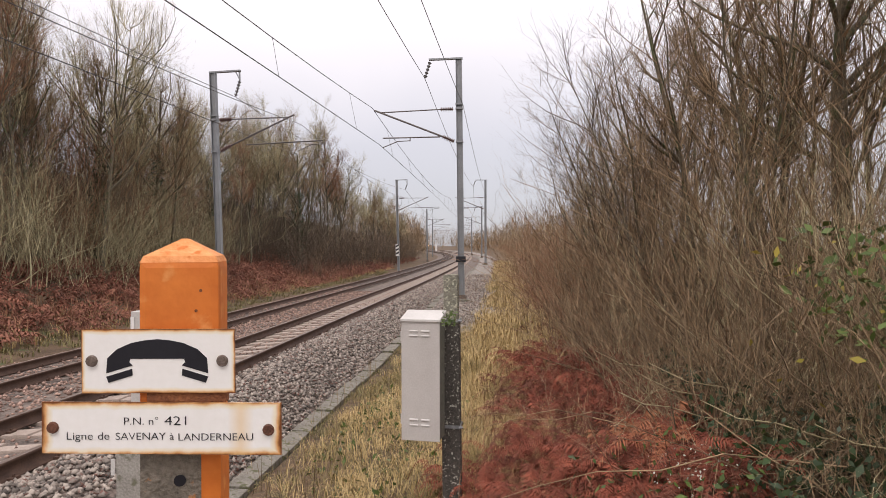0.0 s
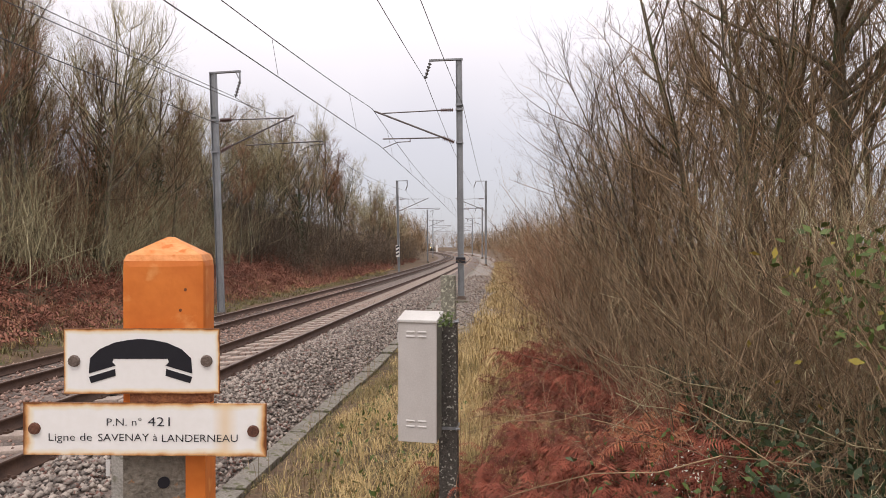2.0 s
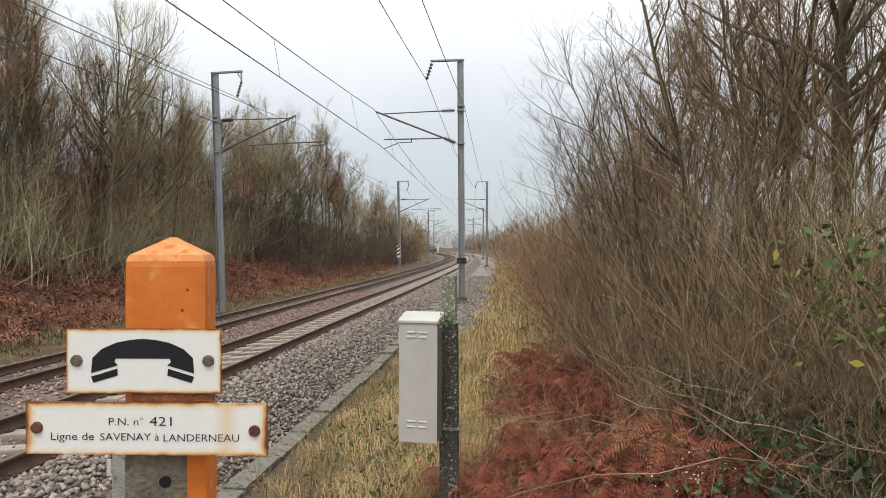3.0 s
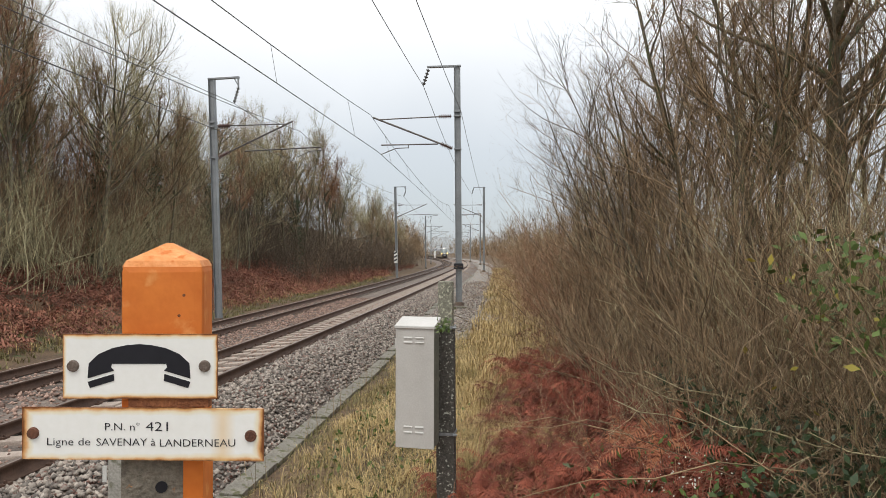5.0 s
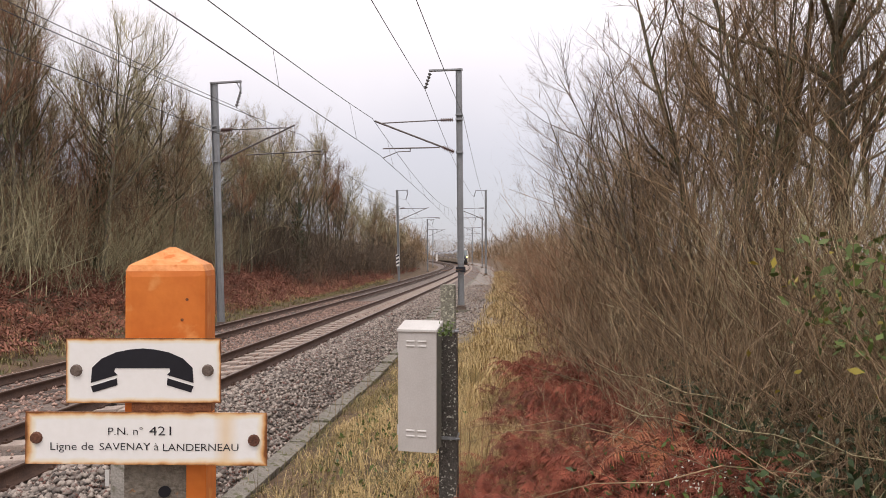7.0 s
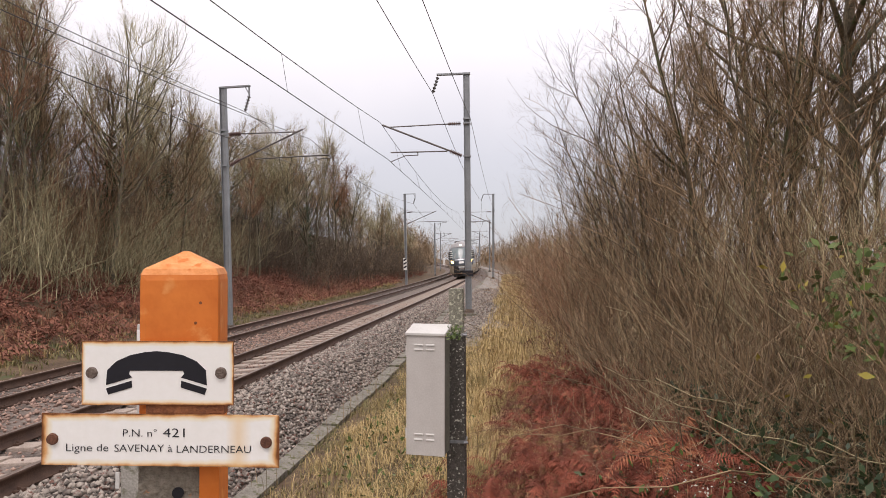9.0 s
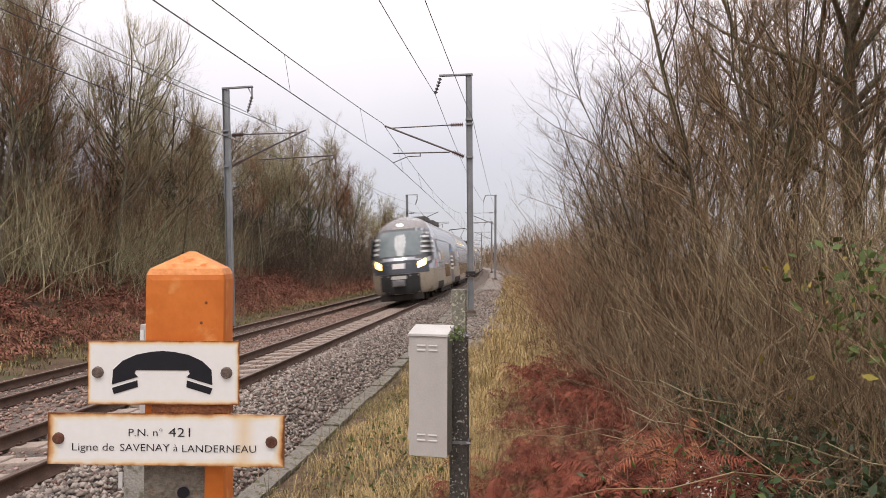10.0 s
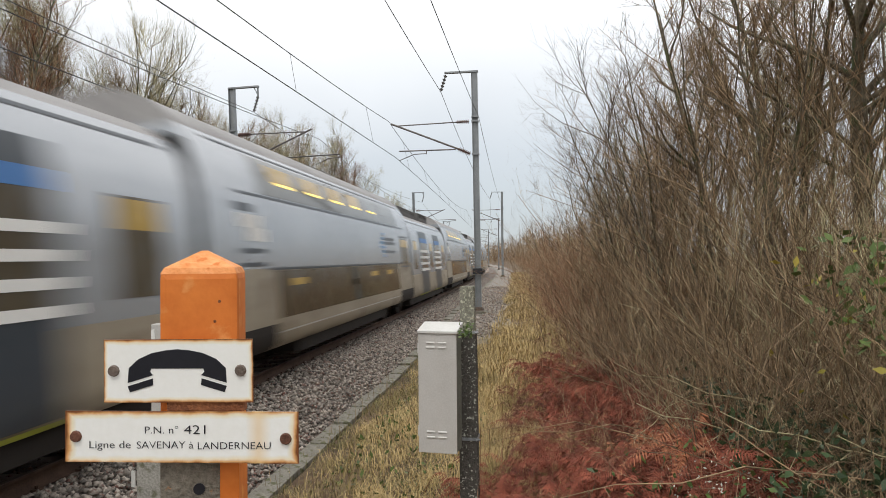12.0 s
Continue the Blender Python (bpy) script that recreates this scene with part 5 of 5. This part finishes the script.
while s < 120:
    for k in range(3 if s < 80 else 2):
        o = -12.6 - 3.0 * k + rr.uniform(-1.2, 1.2)
        if s > 75:
            o += 1.5
        tall = float(np.interp(s, [15, 28, 36, 44, 52, 62, 70, 78, 100, 160], [1.05, 0.98, 0.8, 0.76, 1.0, 1.06, 1.02, 0.76, 0.66, 0.66])) - 0.08 * k
        stand(rr.choice(wood if s < 36 else wood + [wood[2], wood[0]]), s + rr.uniform(-1.5, 1.5), o, rr.uniform(0, 360), tall * rr.uniform(0.85, 1.1))
    s += 2.9 if s < 80 else 4.6
for s, o, k in ((52, -11.2, 0.98), (33, -13.0, 0.9), (44, -15.0, 1.0), (30, -14.2, 0.9)):
    stand(ivied, s, o, rr.uniform(0, 360), k)

# brushwood at the foot of the bank wood
brush = [thicket("brushwood", 31, 4.2, 40, M_twigpale, "dense olive-brown leafless brushwood", 0.35, 0.0, 0.9), thicket("brushwood", 32, 3.8, 40, M_twig, "dense brown leafless brushwood", 0.4, -0.01, 0.9),
         thicket("brushwood", 33, 4.2, 40, M_twigred, "dense reddish brown leafless brushwood", 0.35, 0.0, 0.9), thicket("brushwood", 34, 4.2, 44, M_twigdark, "dense leafless brushwood, coloured dark for the wood's shade", 0.40, 0.0, 1.0, 10, 0.010, 5)]
s = 13.0
while s < 120:
    o = -12.2 + rr.uniform(-1.0, 0.8) + (1.6 if s > 60 else 0)
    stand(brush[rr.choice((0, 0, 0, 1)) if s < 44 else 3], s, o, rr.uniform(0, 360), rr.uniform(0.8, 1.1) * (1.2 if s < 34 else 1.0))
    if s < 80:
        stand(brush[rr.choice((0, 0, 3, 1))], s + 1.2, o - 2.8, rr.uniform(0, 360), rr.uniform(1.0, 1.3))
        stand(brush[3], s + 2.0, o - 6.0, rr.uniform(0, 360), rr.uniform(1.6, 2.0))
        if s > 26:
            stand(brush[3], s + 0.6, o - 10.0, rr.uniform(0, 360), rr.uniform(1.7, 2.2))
    s += 2.6 if s < 60 else 3.6

# big rounded sallows in front of the trees
sallow = [thicket("sallow_bush", 35, 5.6, 40, M_twigpale, "large rounded olive-brown leafless bush", 0.50, 0.0, 0.45, 14, 0.0085, 8, 0.13), thicket("sallow_bush", 36, 6.0, 40, M_twigred, "large rounded reddish brown leafless bush", 0.42, 0.01, 0.45, 14, 0.0085, 8, 0.13),
          # the third bush takes the twig colour darkened for the wood's shade
          thicket("sallow_bush", 37, 5.0, 40, M_twigdark, "leafless bush below the wood, shade put into its dark colour", 0.50, 0.0, 0.6, 13, 0.009, 7, 0.13)]
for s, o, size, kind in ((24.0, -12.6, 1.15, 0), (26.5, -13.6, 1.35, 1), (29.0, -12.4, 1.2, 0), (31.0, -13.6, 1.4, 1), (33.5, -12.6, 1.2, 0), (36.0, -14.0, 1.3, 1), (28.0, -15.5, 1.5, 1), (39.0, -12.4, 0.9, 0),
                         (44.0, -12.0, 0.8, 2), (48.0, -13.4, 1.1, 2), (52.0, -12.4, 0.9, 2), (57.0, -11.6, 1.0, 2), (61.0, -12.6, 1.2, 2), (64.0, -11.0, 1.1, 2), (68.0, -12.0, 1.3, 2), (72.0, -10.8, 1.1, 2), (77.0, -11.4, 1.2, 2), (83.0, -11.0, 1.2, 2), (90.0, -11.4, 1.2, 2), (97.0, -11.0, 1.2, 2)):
    stand(sallow[kind], s, o, rr.uniform(0, 360), size)

# low growth that closes the verges further along the line
rv = random.Random(77)
for k in range(26):
    s = 46 + 2.9 * k
    stand(brush[(3, 3, 1, 3)[k % 4]], s, -10.0 + rv.uniform(-0.5, 0.3), rv.uniform(0, 360), rv.uniform(0.85, 1.2))
    if s > 52:
        stand(brush[(1, 2, 1, 0)[k % 4]], s, 8.2 + rv.uniform(-0.3, 0.6), rv.uniform(0, 360), rv.uniform(0.6, 0.85))
for s, o, k in ((19, -16.5, 1.05), (22, -15.2, 1.0), (25.5, -16.8, 1.05), (29, -15.6, 0.95), (33, -16.5, 0.95), (37, -15.5, 0.85), (41, -16.0, 0.85)):
    stand(wood[1 if k > 0.9 else 2], s, o, rv.uniform(0, 360), k)

# the hedge beside the path
hedge = [thicket("hedge_shrub", 41, 4.0, 46, M_twig, "dense brown leafless hedge shrub", 0.30, 0.02, 0.42, 11, 0.0065, 6, 0.17),
         thicket("hedge_shrub", 42, 3.6, 46, M_twigred, "dense reddish brown leafless hedge shrub", 0.30, 0.015, 0.42, 11, 0.0065, 6, 0.17),
         thicket("hedge_shrub", 43, 3.8, 40, M_twigpale, "olive-grey leafless hedge shrub with arching twigs", 0.42, -0.045, 0.42, 9, 0.008, 5, 0.18)]


def hedge_foot(s):
    return float(np.interp(s, [5, 7, 10, 20, 40, 80], [7.7, 7.45, 7.05, 6.7, 6.6, 6.9]))


s = 6.4
while s < 110:
    big = rr.uniform(0.85, 1.1)
    foot = hedge_foot(s)
    stand(hedge[rr.choice((0, 0, 1, 1, 1)) if s > 9 else rr.choice((0, 1, 0))], s, foot + rr.uniform(-0.2, 0.2), rr.uniform(0, 360), big * (0.92 if s < 40 else 0.8))
    if s < 50 and (s > 16 or rr.random() < 0.5):
        stand(hedge[rr.choice((0, 1, 2))], s + 0.5, foot + 1.3 + rr.uniform(-0.3, 0.4), rr.uniform(0, 360), big * 1.0)
    s += 1.15 if s < 16 else 1.8 if s < 40 else 3.0 if s < 80 else 5.0
for s, o, k in ((4.9, 8.1, 0.75), (5.5, 8.8, 0.95), (6.3, 8.4, 1.0), (4.6, 9.0, 0.9), (7.5, 8.3, 1.0), (6.8, 7.8, 0.8)):
    stand(hedge[0], s, o, rr.uniform(0, 360), k)

bough = [thicket("overhanging_shrub", 44, 2.9, 12, M_twiglight, "pale olive shrub with long arching boughs", 0.24, -0.03, 0.22, 15, 0.0080, 7, 0.17, (-0.5, -0.15, 1.0)),
         thicket("overhanging_shrub", 45, 3.1, 12, M_twiglight, "pale olive shrub with drooping boughs", 0.26, -0.045, 0.22, 15, 0.0075, 7, 0.16, (-0.45, -0.2, 1.1))]
for k, (s, o, turn, size) in enumerate(((6.4, 9.0, -20, 1.0), (6.1, 8.9, -5, 0.9), (7.0, 8.6, 5, 1.0), (8.2, 8.4, -15, 1.05), (5.6, 9.7, 20, 1.1), (9.4, 8.2, 0, 1.0), (4.9, 9.7, -12, 1.0), (6.8, 9.4, 25, 1.2), (5.8, 9.4, 0, 1.15), (5.2, 9.9, 8, 1.15), (6.5, 9.6, -8, 1.25), (7.6, 8.9, 0, 1.1), (8.6, 8.8, 12, 1.15))):
    stand(bough[k % 2], s, o, turn, size)


def leaning_tree(seed, height, stems, twig_mat, label, aim):
    """A tree of several long limbs that lean out the same way, with ascending side shoots and fine twigs."""
    g = Growth(seed)
    tr = thing("leaning_tree", label, "tree", "leaning trees")
    p = g.rng.normal(0, 0.25, (stems, 3)) * [1, 1, 0] - [0, 0, 0.2]
    d = np.array(aim, float) + g.rng.uniform(-0.16, 0.16, (stems, 3)) * [1, 1, 0.2]
    t = g.grow(p, d, height * g.rng.uniform(0.65, 1.05, stems), 0.030 * g.rng.uniform(0.6, 1.4, stems), 10, 0.10, 0.015, 0.12)
    for i in range(stems):
        v, f = tube_arrays(*[np.stack([q[i] for q in rows]) for rows in (g.a, g.b, g.r0, g.r1)], 6)
        link("trunk", mesh_np("trunk", v, f), M_bark, tr)
    g.a, g.b, g.r0, g.r1 = [], [], [], []
    l1 = g.grow(*g.shoots(t, 20, 0.15, 40, 0.30, 0.009), 5, 0.12, 0.06)
    tagged(link("branchwork", g.take("branchwork", 3), twig_mat, tr), kind="stuff")
    l2 = g.grow(*g.shoots(l1, 8, 0.1, 38, 0.55, 0.0042), 3, 0.15, 0.05)
    g.grow(*g.shoots(l2, 5, 0.1, 36, 0.6, 0.0030), 1, 0.1, 0.04)
    link("crown", g.take("crown", 2), twig_mat, tr)
    return tr


leaners = [leaning_tree(71, 6.0, 5, M_twig, "leafless tree with dark limbs leaning over the verge", (-0.20, -0.06, 1)), leaning_tree(74, 5.4, 5, M_twigdark, "dark leafless tree leaning over the verge", (-0.08, 0.05, 1))]
for k, (s, o, turn, size) in enumerate(((8.9, 8.3, 0, 1.05), (10.0, 8.0, -8, 1.08), (11.3, 8.1, 8, 1.1), (12.8, 7.8, -8, 1.05), (14.6, 7.9, 6, 1.0), (9.4, 9.3, 12, 1.15))):
    stand(leaners[(0, 1, 0, 0, 1, 0)[k]], s, o, turn, size)

grove = [tree("hedge_tree", 51, 8.4, 0.085, M_twig, "leafless multi-stemmed tree with dark trunks", 0.14, 0.24, stems=2, limbs=22, fine=0.7), tree("hedge_tree", 52, 9.2, 0.11, M_twig, "leafless dark-trunked tree with upswept limbs", 0.12, 0.26, limbs=22, fine=0.7),
         tree("hedge_tree", 53, 7.6, 0.05, M_twigpale, "slender leafless tree of many stems", 0.10, 0.22, stems=3, limbs=24, fine=0.68)]
for k, (s, o, size, turn) in enumerate(((6.8, 9.7, 1.0, 20), (8.4, 9.1, 1.0, 130), (5.6, 10.2, 1.05, 210), (10.5, 8.7, 0.85, 300), (12.2, 9.4, 0.95, 60), (9.4, 8.5, 0.8, 10), (14.5, 8.9, 0.8, 160), (17.5, 9.2, 0.8, 250), (7.4, 11.4, 1.1, 95),
                                            (21, 9.0, 0.75, 75), (25, 9.3, 0.7, 190), (30, 9.0, 0.68, 340), (36, 9.2, 0.66, 30), (44, 9.2, 0.62, 140), (11.5, 11.0, 1.05, 15), (13.5, 10.6, 1.0, 200), (54, 9.4, 0.6, 70), (66, 9.4, 0.6, 230), (15.4, 7.9, 0.8, 290), (18.5, 7.6, 0.8, 12))):
    stand(grove[2] if k > 17 else grove[k % 3] if k != 2 else grove[1], s, o, turn, size)

# far woods that close the view where the line bends away
def far_wood(seed, s_range, o_range, n, tall, label):
    g = Growth(seed)
    s, o = g.rng.uniform(*s_range, n), g.rng.uniform(*o_range, n)
    x, y = line_xy(s, o)
    p = np.stack([x, y, ground_z(s, np.clip(o, -20, 20)) - 0.3], 1)
    t = g.grow(p, np.tile([0.0, 0, 1], (n, 1)), g.rng.uniform(tall * 0.7, tall, n), np.full(n, 0.10), 4, 0.05, 0.05)
    l1 = g.grow(*g.shoots(t, 12, 0.04, 42, 0.34, 0.05), 2, 0.15, 0.08)
    g.grow(*g.shoots(l1, 5, 0.1, 38, 0.5, 0.028), 1, 0.15, 0.06)
    tagged(link("far_wood", g.take("far_wood", 2), M_twig), label, "woodland", kind="stuff")


far_wood(61, (100, 330), (-24, -9.0), 560, 9.0, "grey-brown leafless woodland along the line")
far_wood(62, (80, 330), (6.8, 24), 430, 8.0, "grey-brown leafless woodland along the line")
far_wood(63, (330, 460), (-60, 90), 420, 13.0, "distant grey-brown leafless woodland")


def blades(name, rng, s, o, height, width, lean, material, label, z=None, category="grass"):
    n = len(s)
    x, y = line_xy(s, o)
    zz = ground_z(s, o) if z is None else z
    b = np.stack([x, y, zz - 0.02], 1)
    a = rng.uniform(0, 6.283, n)
    d = np.stack([np.cos(a), np.sin(a), np.zeros(n)], 1)
    w = np.stack([-np.sin(a), np.cos(a), np.zeros(n)], 1) * (width * rng.uniform(0.6, 1.4, n))[:, None]
    h = height * rng.uniform(0.5, 1.25, n)
    k = lean * rng.uniform(0.2, 1.6, n)
    m = b + d * (h * k * 0.35)[:, None] + np.array([0, 0, 1]) * (h * 0.6)[:, None]
    t = b + d * (h * k)[:, None] + np.array([0, 0, 1]) * (h * np.maximum(0.25, 1 - 0.45 * k))[:, None]
    v = np.stack([b - w, b + w, m + w * 0.7, m - w * 0.7, t], 1).reshape(-1, 3)
    f = (np.array([(0, 1, 2), (0, 2, 3), (3, 2, 4)])[None] + np.arange(n)[:, None, None] * 5).reshape(-1, 3)
    return tagged(link(name, mesh_np(name, v, f), material), label, category, kind="stuff")


def tufts(rng, n, per, s_range, o_range, spread):
    """Blades gathered into tufts: their s and o."""
    cs, co = rng.uniform(*s_range, n), rng.uniform(*o_range, n)
    return (np.repeat(cs, per) + rng.normal(0, spread, n * per)), (np.repeat(co, per) + rng.normal(0, spread, n * per))


def fronds(name, rng, s, o, length, material, label, rise=0.75, k=13, wide=0.07, leaf=0.2):
    """Dead bracken: fronds that arch up and out from their clumps and hang at the tip, with paired leaflets."""
    n = len(s)
    x, y = line_xy(s, o)
    b = np.stack([x, y, ground_z(s, o) + rise * rng.uniform(0.0, 0.42, n) * (0.35 + 0.65 * np.sin(s * 2.1 + 1.3 * np.cos(o * 3.1)) ** 2)], 1)
    a = rng.uniform(0, 6.283, n)
    d = np.stack([np.cos(a), np.sin(a), np.zeros(n)], 1)
    w = np.stack([-np.sin(a), np.cos(a), np.zeros(n)], 1)
    ln = length * rng.uniform(0.55, 1.25, n)
    up = (rise * rng.uniform(0.5, 1.3, n))[:, None]
    out = rng.uniform(0.35, 0.85, n)[:, None]
    f = np.linspace(0, 1, k + 1)
    sway = rng.normal(0, 0.10, n)[:, None] * f * f
    ctr = b[:, None] + d[:, None] * (ln[:, None] * f * out)[..., None] + w[:, None] * (ln[:, None] * sway)[..., None] + np.array([0, 0, 1]) * (ln[:, None] * up * (1.35 * f - 1.45 * f ** 2.2))[..., None]
    pv = []
    for i in range(1, k + 1):
        size = ln * leaf * min(1.0, 2.2 * (1.04 - f[i])) * rng.uniform(0.7, 1.15, n)
        for sg in (-1, 1):
            r = ctr[:, i]
            bk = ctr[:, i - 1]
            tip = r + w * (sg * size)[:, None] * 0.85 + d * (size * 0.3)[:, None] + np.array([0, 0, 1]) * (-size * rng.uniform(0.15, 0.9, n))[:, None]
            half = unit(r - bk) * (ln * wide * leaf)[:, None]
            pv.append(np.stack([r, (r * 2 + tip) / 3 - half, tip, (r * 2 + tip) / 3 + half], 1))
    for i in range(k):
        pv.append(np.stack([ctr[:, i] - w * 0.003, ctr[:, i] + w * 0.003, ctr[:, i + 1] + w * 0.002, ctr[:, i + 1] - w * 0.002], 1))
    v = np.concatenate(pv).reshape(-1, 3)
    return tagged(link(name, mesh_np(name, v, np.arange(len(v)).reshape(-1, 4)), material), label, "bracken", kind="stuff")


rng = np.random.default_rng(77)
# verge of the path
s, o = tufts(rng, 1400, 20, (5.2, 18), (3.0, 6.3), 0.09)
blades("dry_grass", rng, s, o, 0.20, 0.0032, 1.1, M_straw, "straw-coloured dry grass on the verge")
s, o = tufts(rng, 1700, 12, (10, 75), (4.5, 6.5), 0.12)
blades("dry_grass", rng, s, o, 0.42, 0.008, 0.8, M_straw, "straw-coloured dry grass on the verge")
s, o = tufts(rng, 420, 14, (6.0, 12), (4.6, 5.9), 0.08)
blades("dry_grass", rng, s, o, 0.34, 0.003, 1.0, M_straw, "straw-coloured dry grass on the verge")
s, o = tufts(rng, 1300, 18, (5, 20), (2.55, 5.2), 0.09)
blades("mossy_grass", rng, s, o, 0.11, 0.004, 0.9, M_green, "low olive-green grass and moss")
s, o = tufts(rng, 60, 4, (5.2, 13), (2.6, 4.6), 0.12)
blades("dead_weeds", rng, s, o, 0.6, 0.003, 0.5, M_twig, "thin dead brown weed stems", category="weeds")
s, o = tufts(rng, 700, 12, (8, 70), (-8.8, -6.7), 0.1)
blades("mossy_grass", rng, s, o, 0.22, 0.012, 0.8, M_green, "low olive grass beside the far track")
s, o = tufts(rng, 500, 12, (10, 80), (-9.6, -7.6), 0.1)
blades("dry_grass", rng, s, o, 0.4, 0.009, 0.7, M_straw, "straw-coloured dry grass below the bank")
# bracken beside the path: clumps of feathery fronds, some upright, some fallen
s, o = tufts(rng, 150, 9, (5.4, 12.5), (5.35, 7.3), 0.05)
fronds("dead_bracken", rng, s, o, 0.72, M_fern, "rust-red dead bracken fronds", 0.75, 26, 0.07, 0.105)
s, o = tufts(rng, 70, 9, (4.9, 7.0), (4.75, 6.9), 0.05)
fronds("dead_bracken", rng, s, o, 0.60, M_fern, "rust-red dead bracken fronds", 0.7, 26, 0.07, 0.105)
s, o = tufts(rng, 130, 9, (5.0, 12), (5.1, 7.3), 0.10)
fronds("dead_bracken", rng, s, o, 0.62, M_fern_dark, "brown dead bracken fronds", 0.65, 22, 0.07, 0.11)
s, o = tufts(rng, 7, 8, (6.0, 7.4), (5.9, 6.7), 0.04)
fronds("dead_bracken", rng, s, o, 0.75, M_fern_pale, "paler orange bracken fronds standing up", 1.0, 26, 0.085, 0.12)
s, o = tufts(rng, 60, 9, (12, 40), (6.0, 6.7), 0.2)
fronds("dead_bracken", rng, s, o, 0.6, M_fern_dark, "brown dead bracken fronds", 0.75, 10, 0.12, 0.16)
s, o = tufts(rng, 90, 5, (5.2, 12), (4.9, 7.2), 0.12)
blades("dead_stalks", rng, s, o, 0.8, 0.0024, 0.5, M_twigred, "thin dead bracken stalks", category="weeds")
# bracken on the bank beyond the far track
s, o = tufts(rng, 1100, 8, (9, 80), (-13.5, -7.9), 0.2)
fronds("dead_bracken", rng, s, o, 0.95, M_fern_bank, "faded brown dead bracken on the bank", 0.75, 7, 0.16, 0.2)
s, o = tufts(rng, 700, 8, (9, 120), (-16.0, -8.6), 0.2)
fronds("dead_bracken", rng, s, o, 1.0, M_fern_dark, "dark brown dead bracken on the bank", 0.75, 7, 0.16, 0.2)
s, o = tufts(rng, 420, 10, (9, 60), (-10.2, -8.0), 0.25)
blades("dead_stalks", rng, s, o, 0.75, 0.008, 0.5, M_twigred, "thin dead bracken stalks on the bank", category="weeds")


def leaf_patch(name, rng, n, s_range, o_range, z_range, size, material, label):
    s, o = rng.uniform(*s_range, n), rng.uniform(*o_range, n)
    x, y = line_xy(s, o)
    z = ground_z(s, o) + rng.uniform(*z_range, n)
    v, q = leaf_cloud(rng, np.stack([x, y, z], 1), size)
    tagged(link(name, mesh_np(name, v, q), material), label, "leaves", kind="stuff")


leaf_patch("bramble_leaves", rng, 460, (4.5, 5.8), (7.3, 8.5), (1.25, 2.1), 0.042, M_leaf, "green bramble leaves among the hedge twigs")
leaf_patch("bramble_leaves", rng, 45, (4.5, 6.0), (7.0, 8.5), (0.8, 2.0), 0.035, M_leafyellow, "yellowing leaves among the hedge twigs")
leaf_patch("bramble_leaves", rng, 260, (5.0, 6.4), (5.8, 7.4), (0.05, 0.5), 0.035, M_leaf, "green bramble leaves over the bracken")
leaf_patch("seed_heads", rng, 90, (5.0, 5.8), (6.3, 6.9), (0.25, 0.55), 0.012, M_blossom, "pale withered seed heads over the bramble")
# ivy, with extra dark leaves that stand in for shade under the hedge
leaf_patch("ivy_leaves", rng, 2700, (4.6, 9.0), (6.9, 8.8), (0.0, 0.8), 0.042, M_ivy, "dark green ivy and bramble, thickened to darken the hedge's foot")
leaf_patch("ground_leaves", rng, 500, (5.2, 11), (3.2, 4.8), (0.0, 0.12), 0.04, M_leaf, "small green weeds on the verge")
leaf_patch("moss_tuft", rng, 70, (5.42, 5.54), (4.79, 4.90), (1.70, 1.80), 0.016, M_leaf, "bright green moss on the cabinet's lid")

motions()
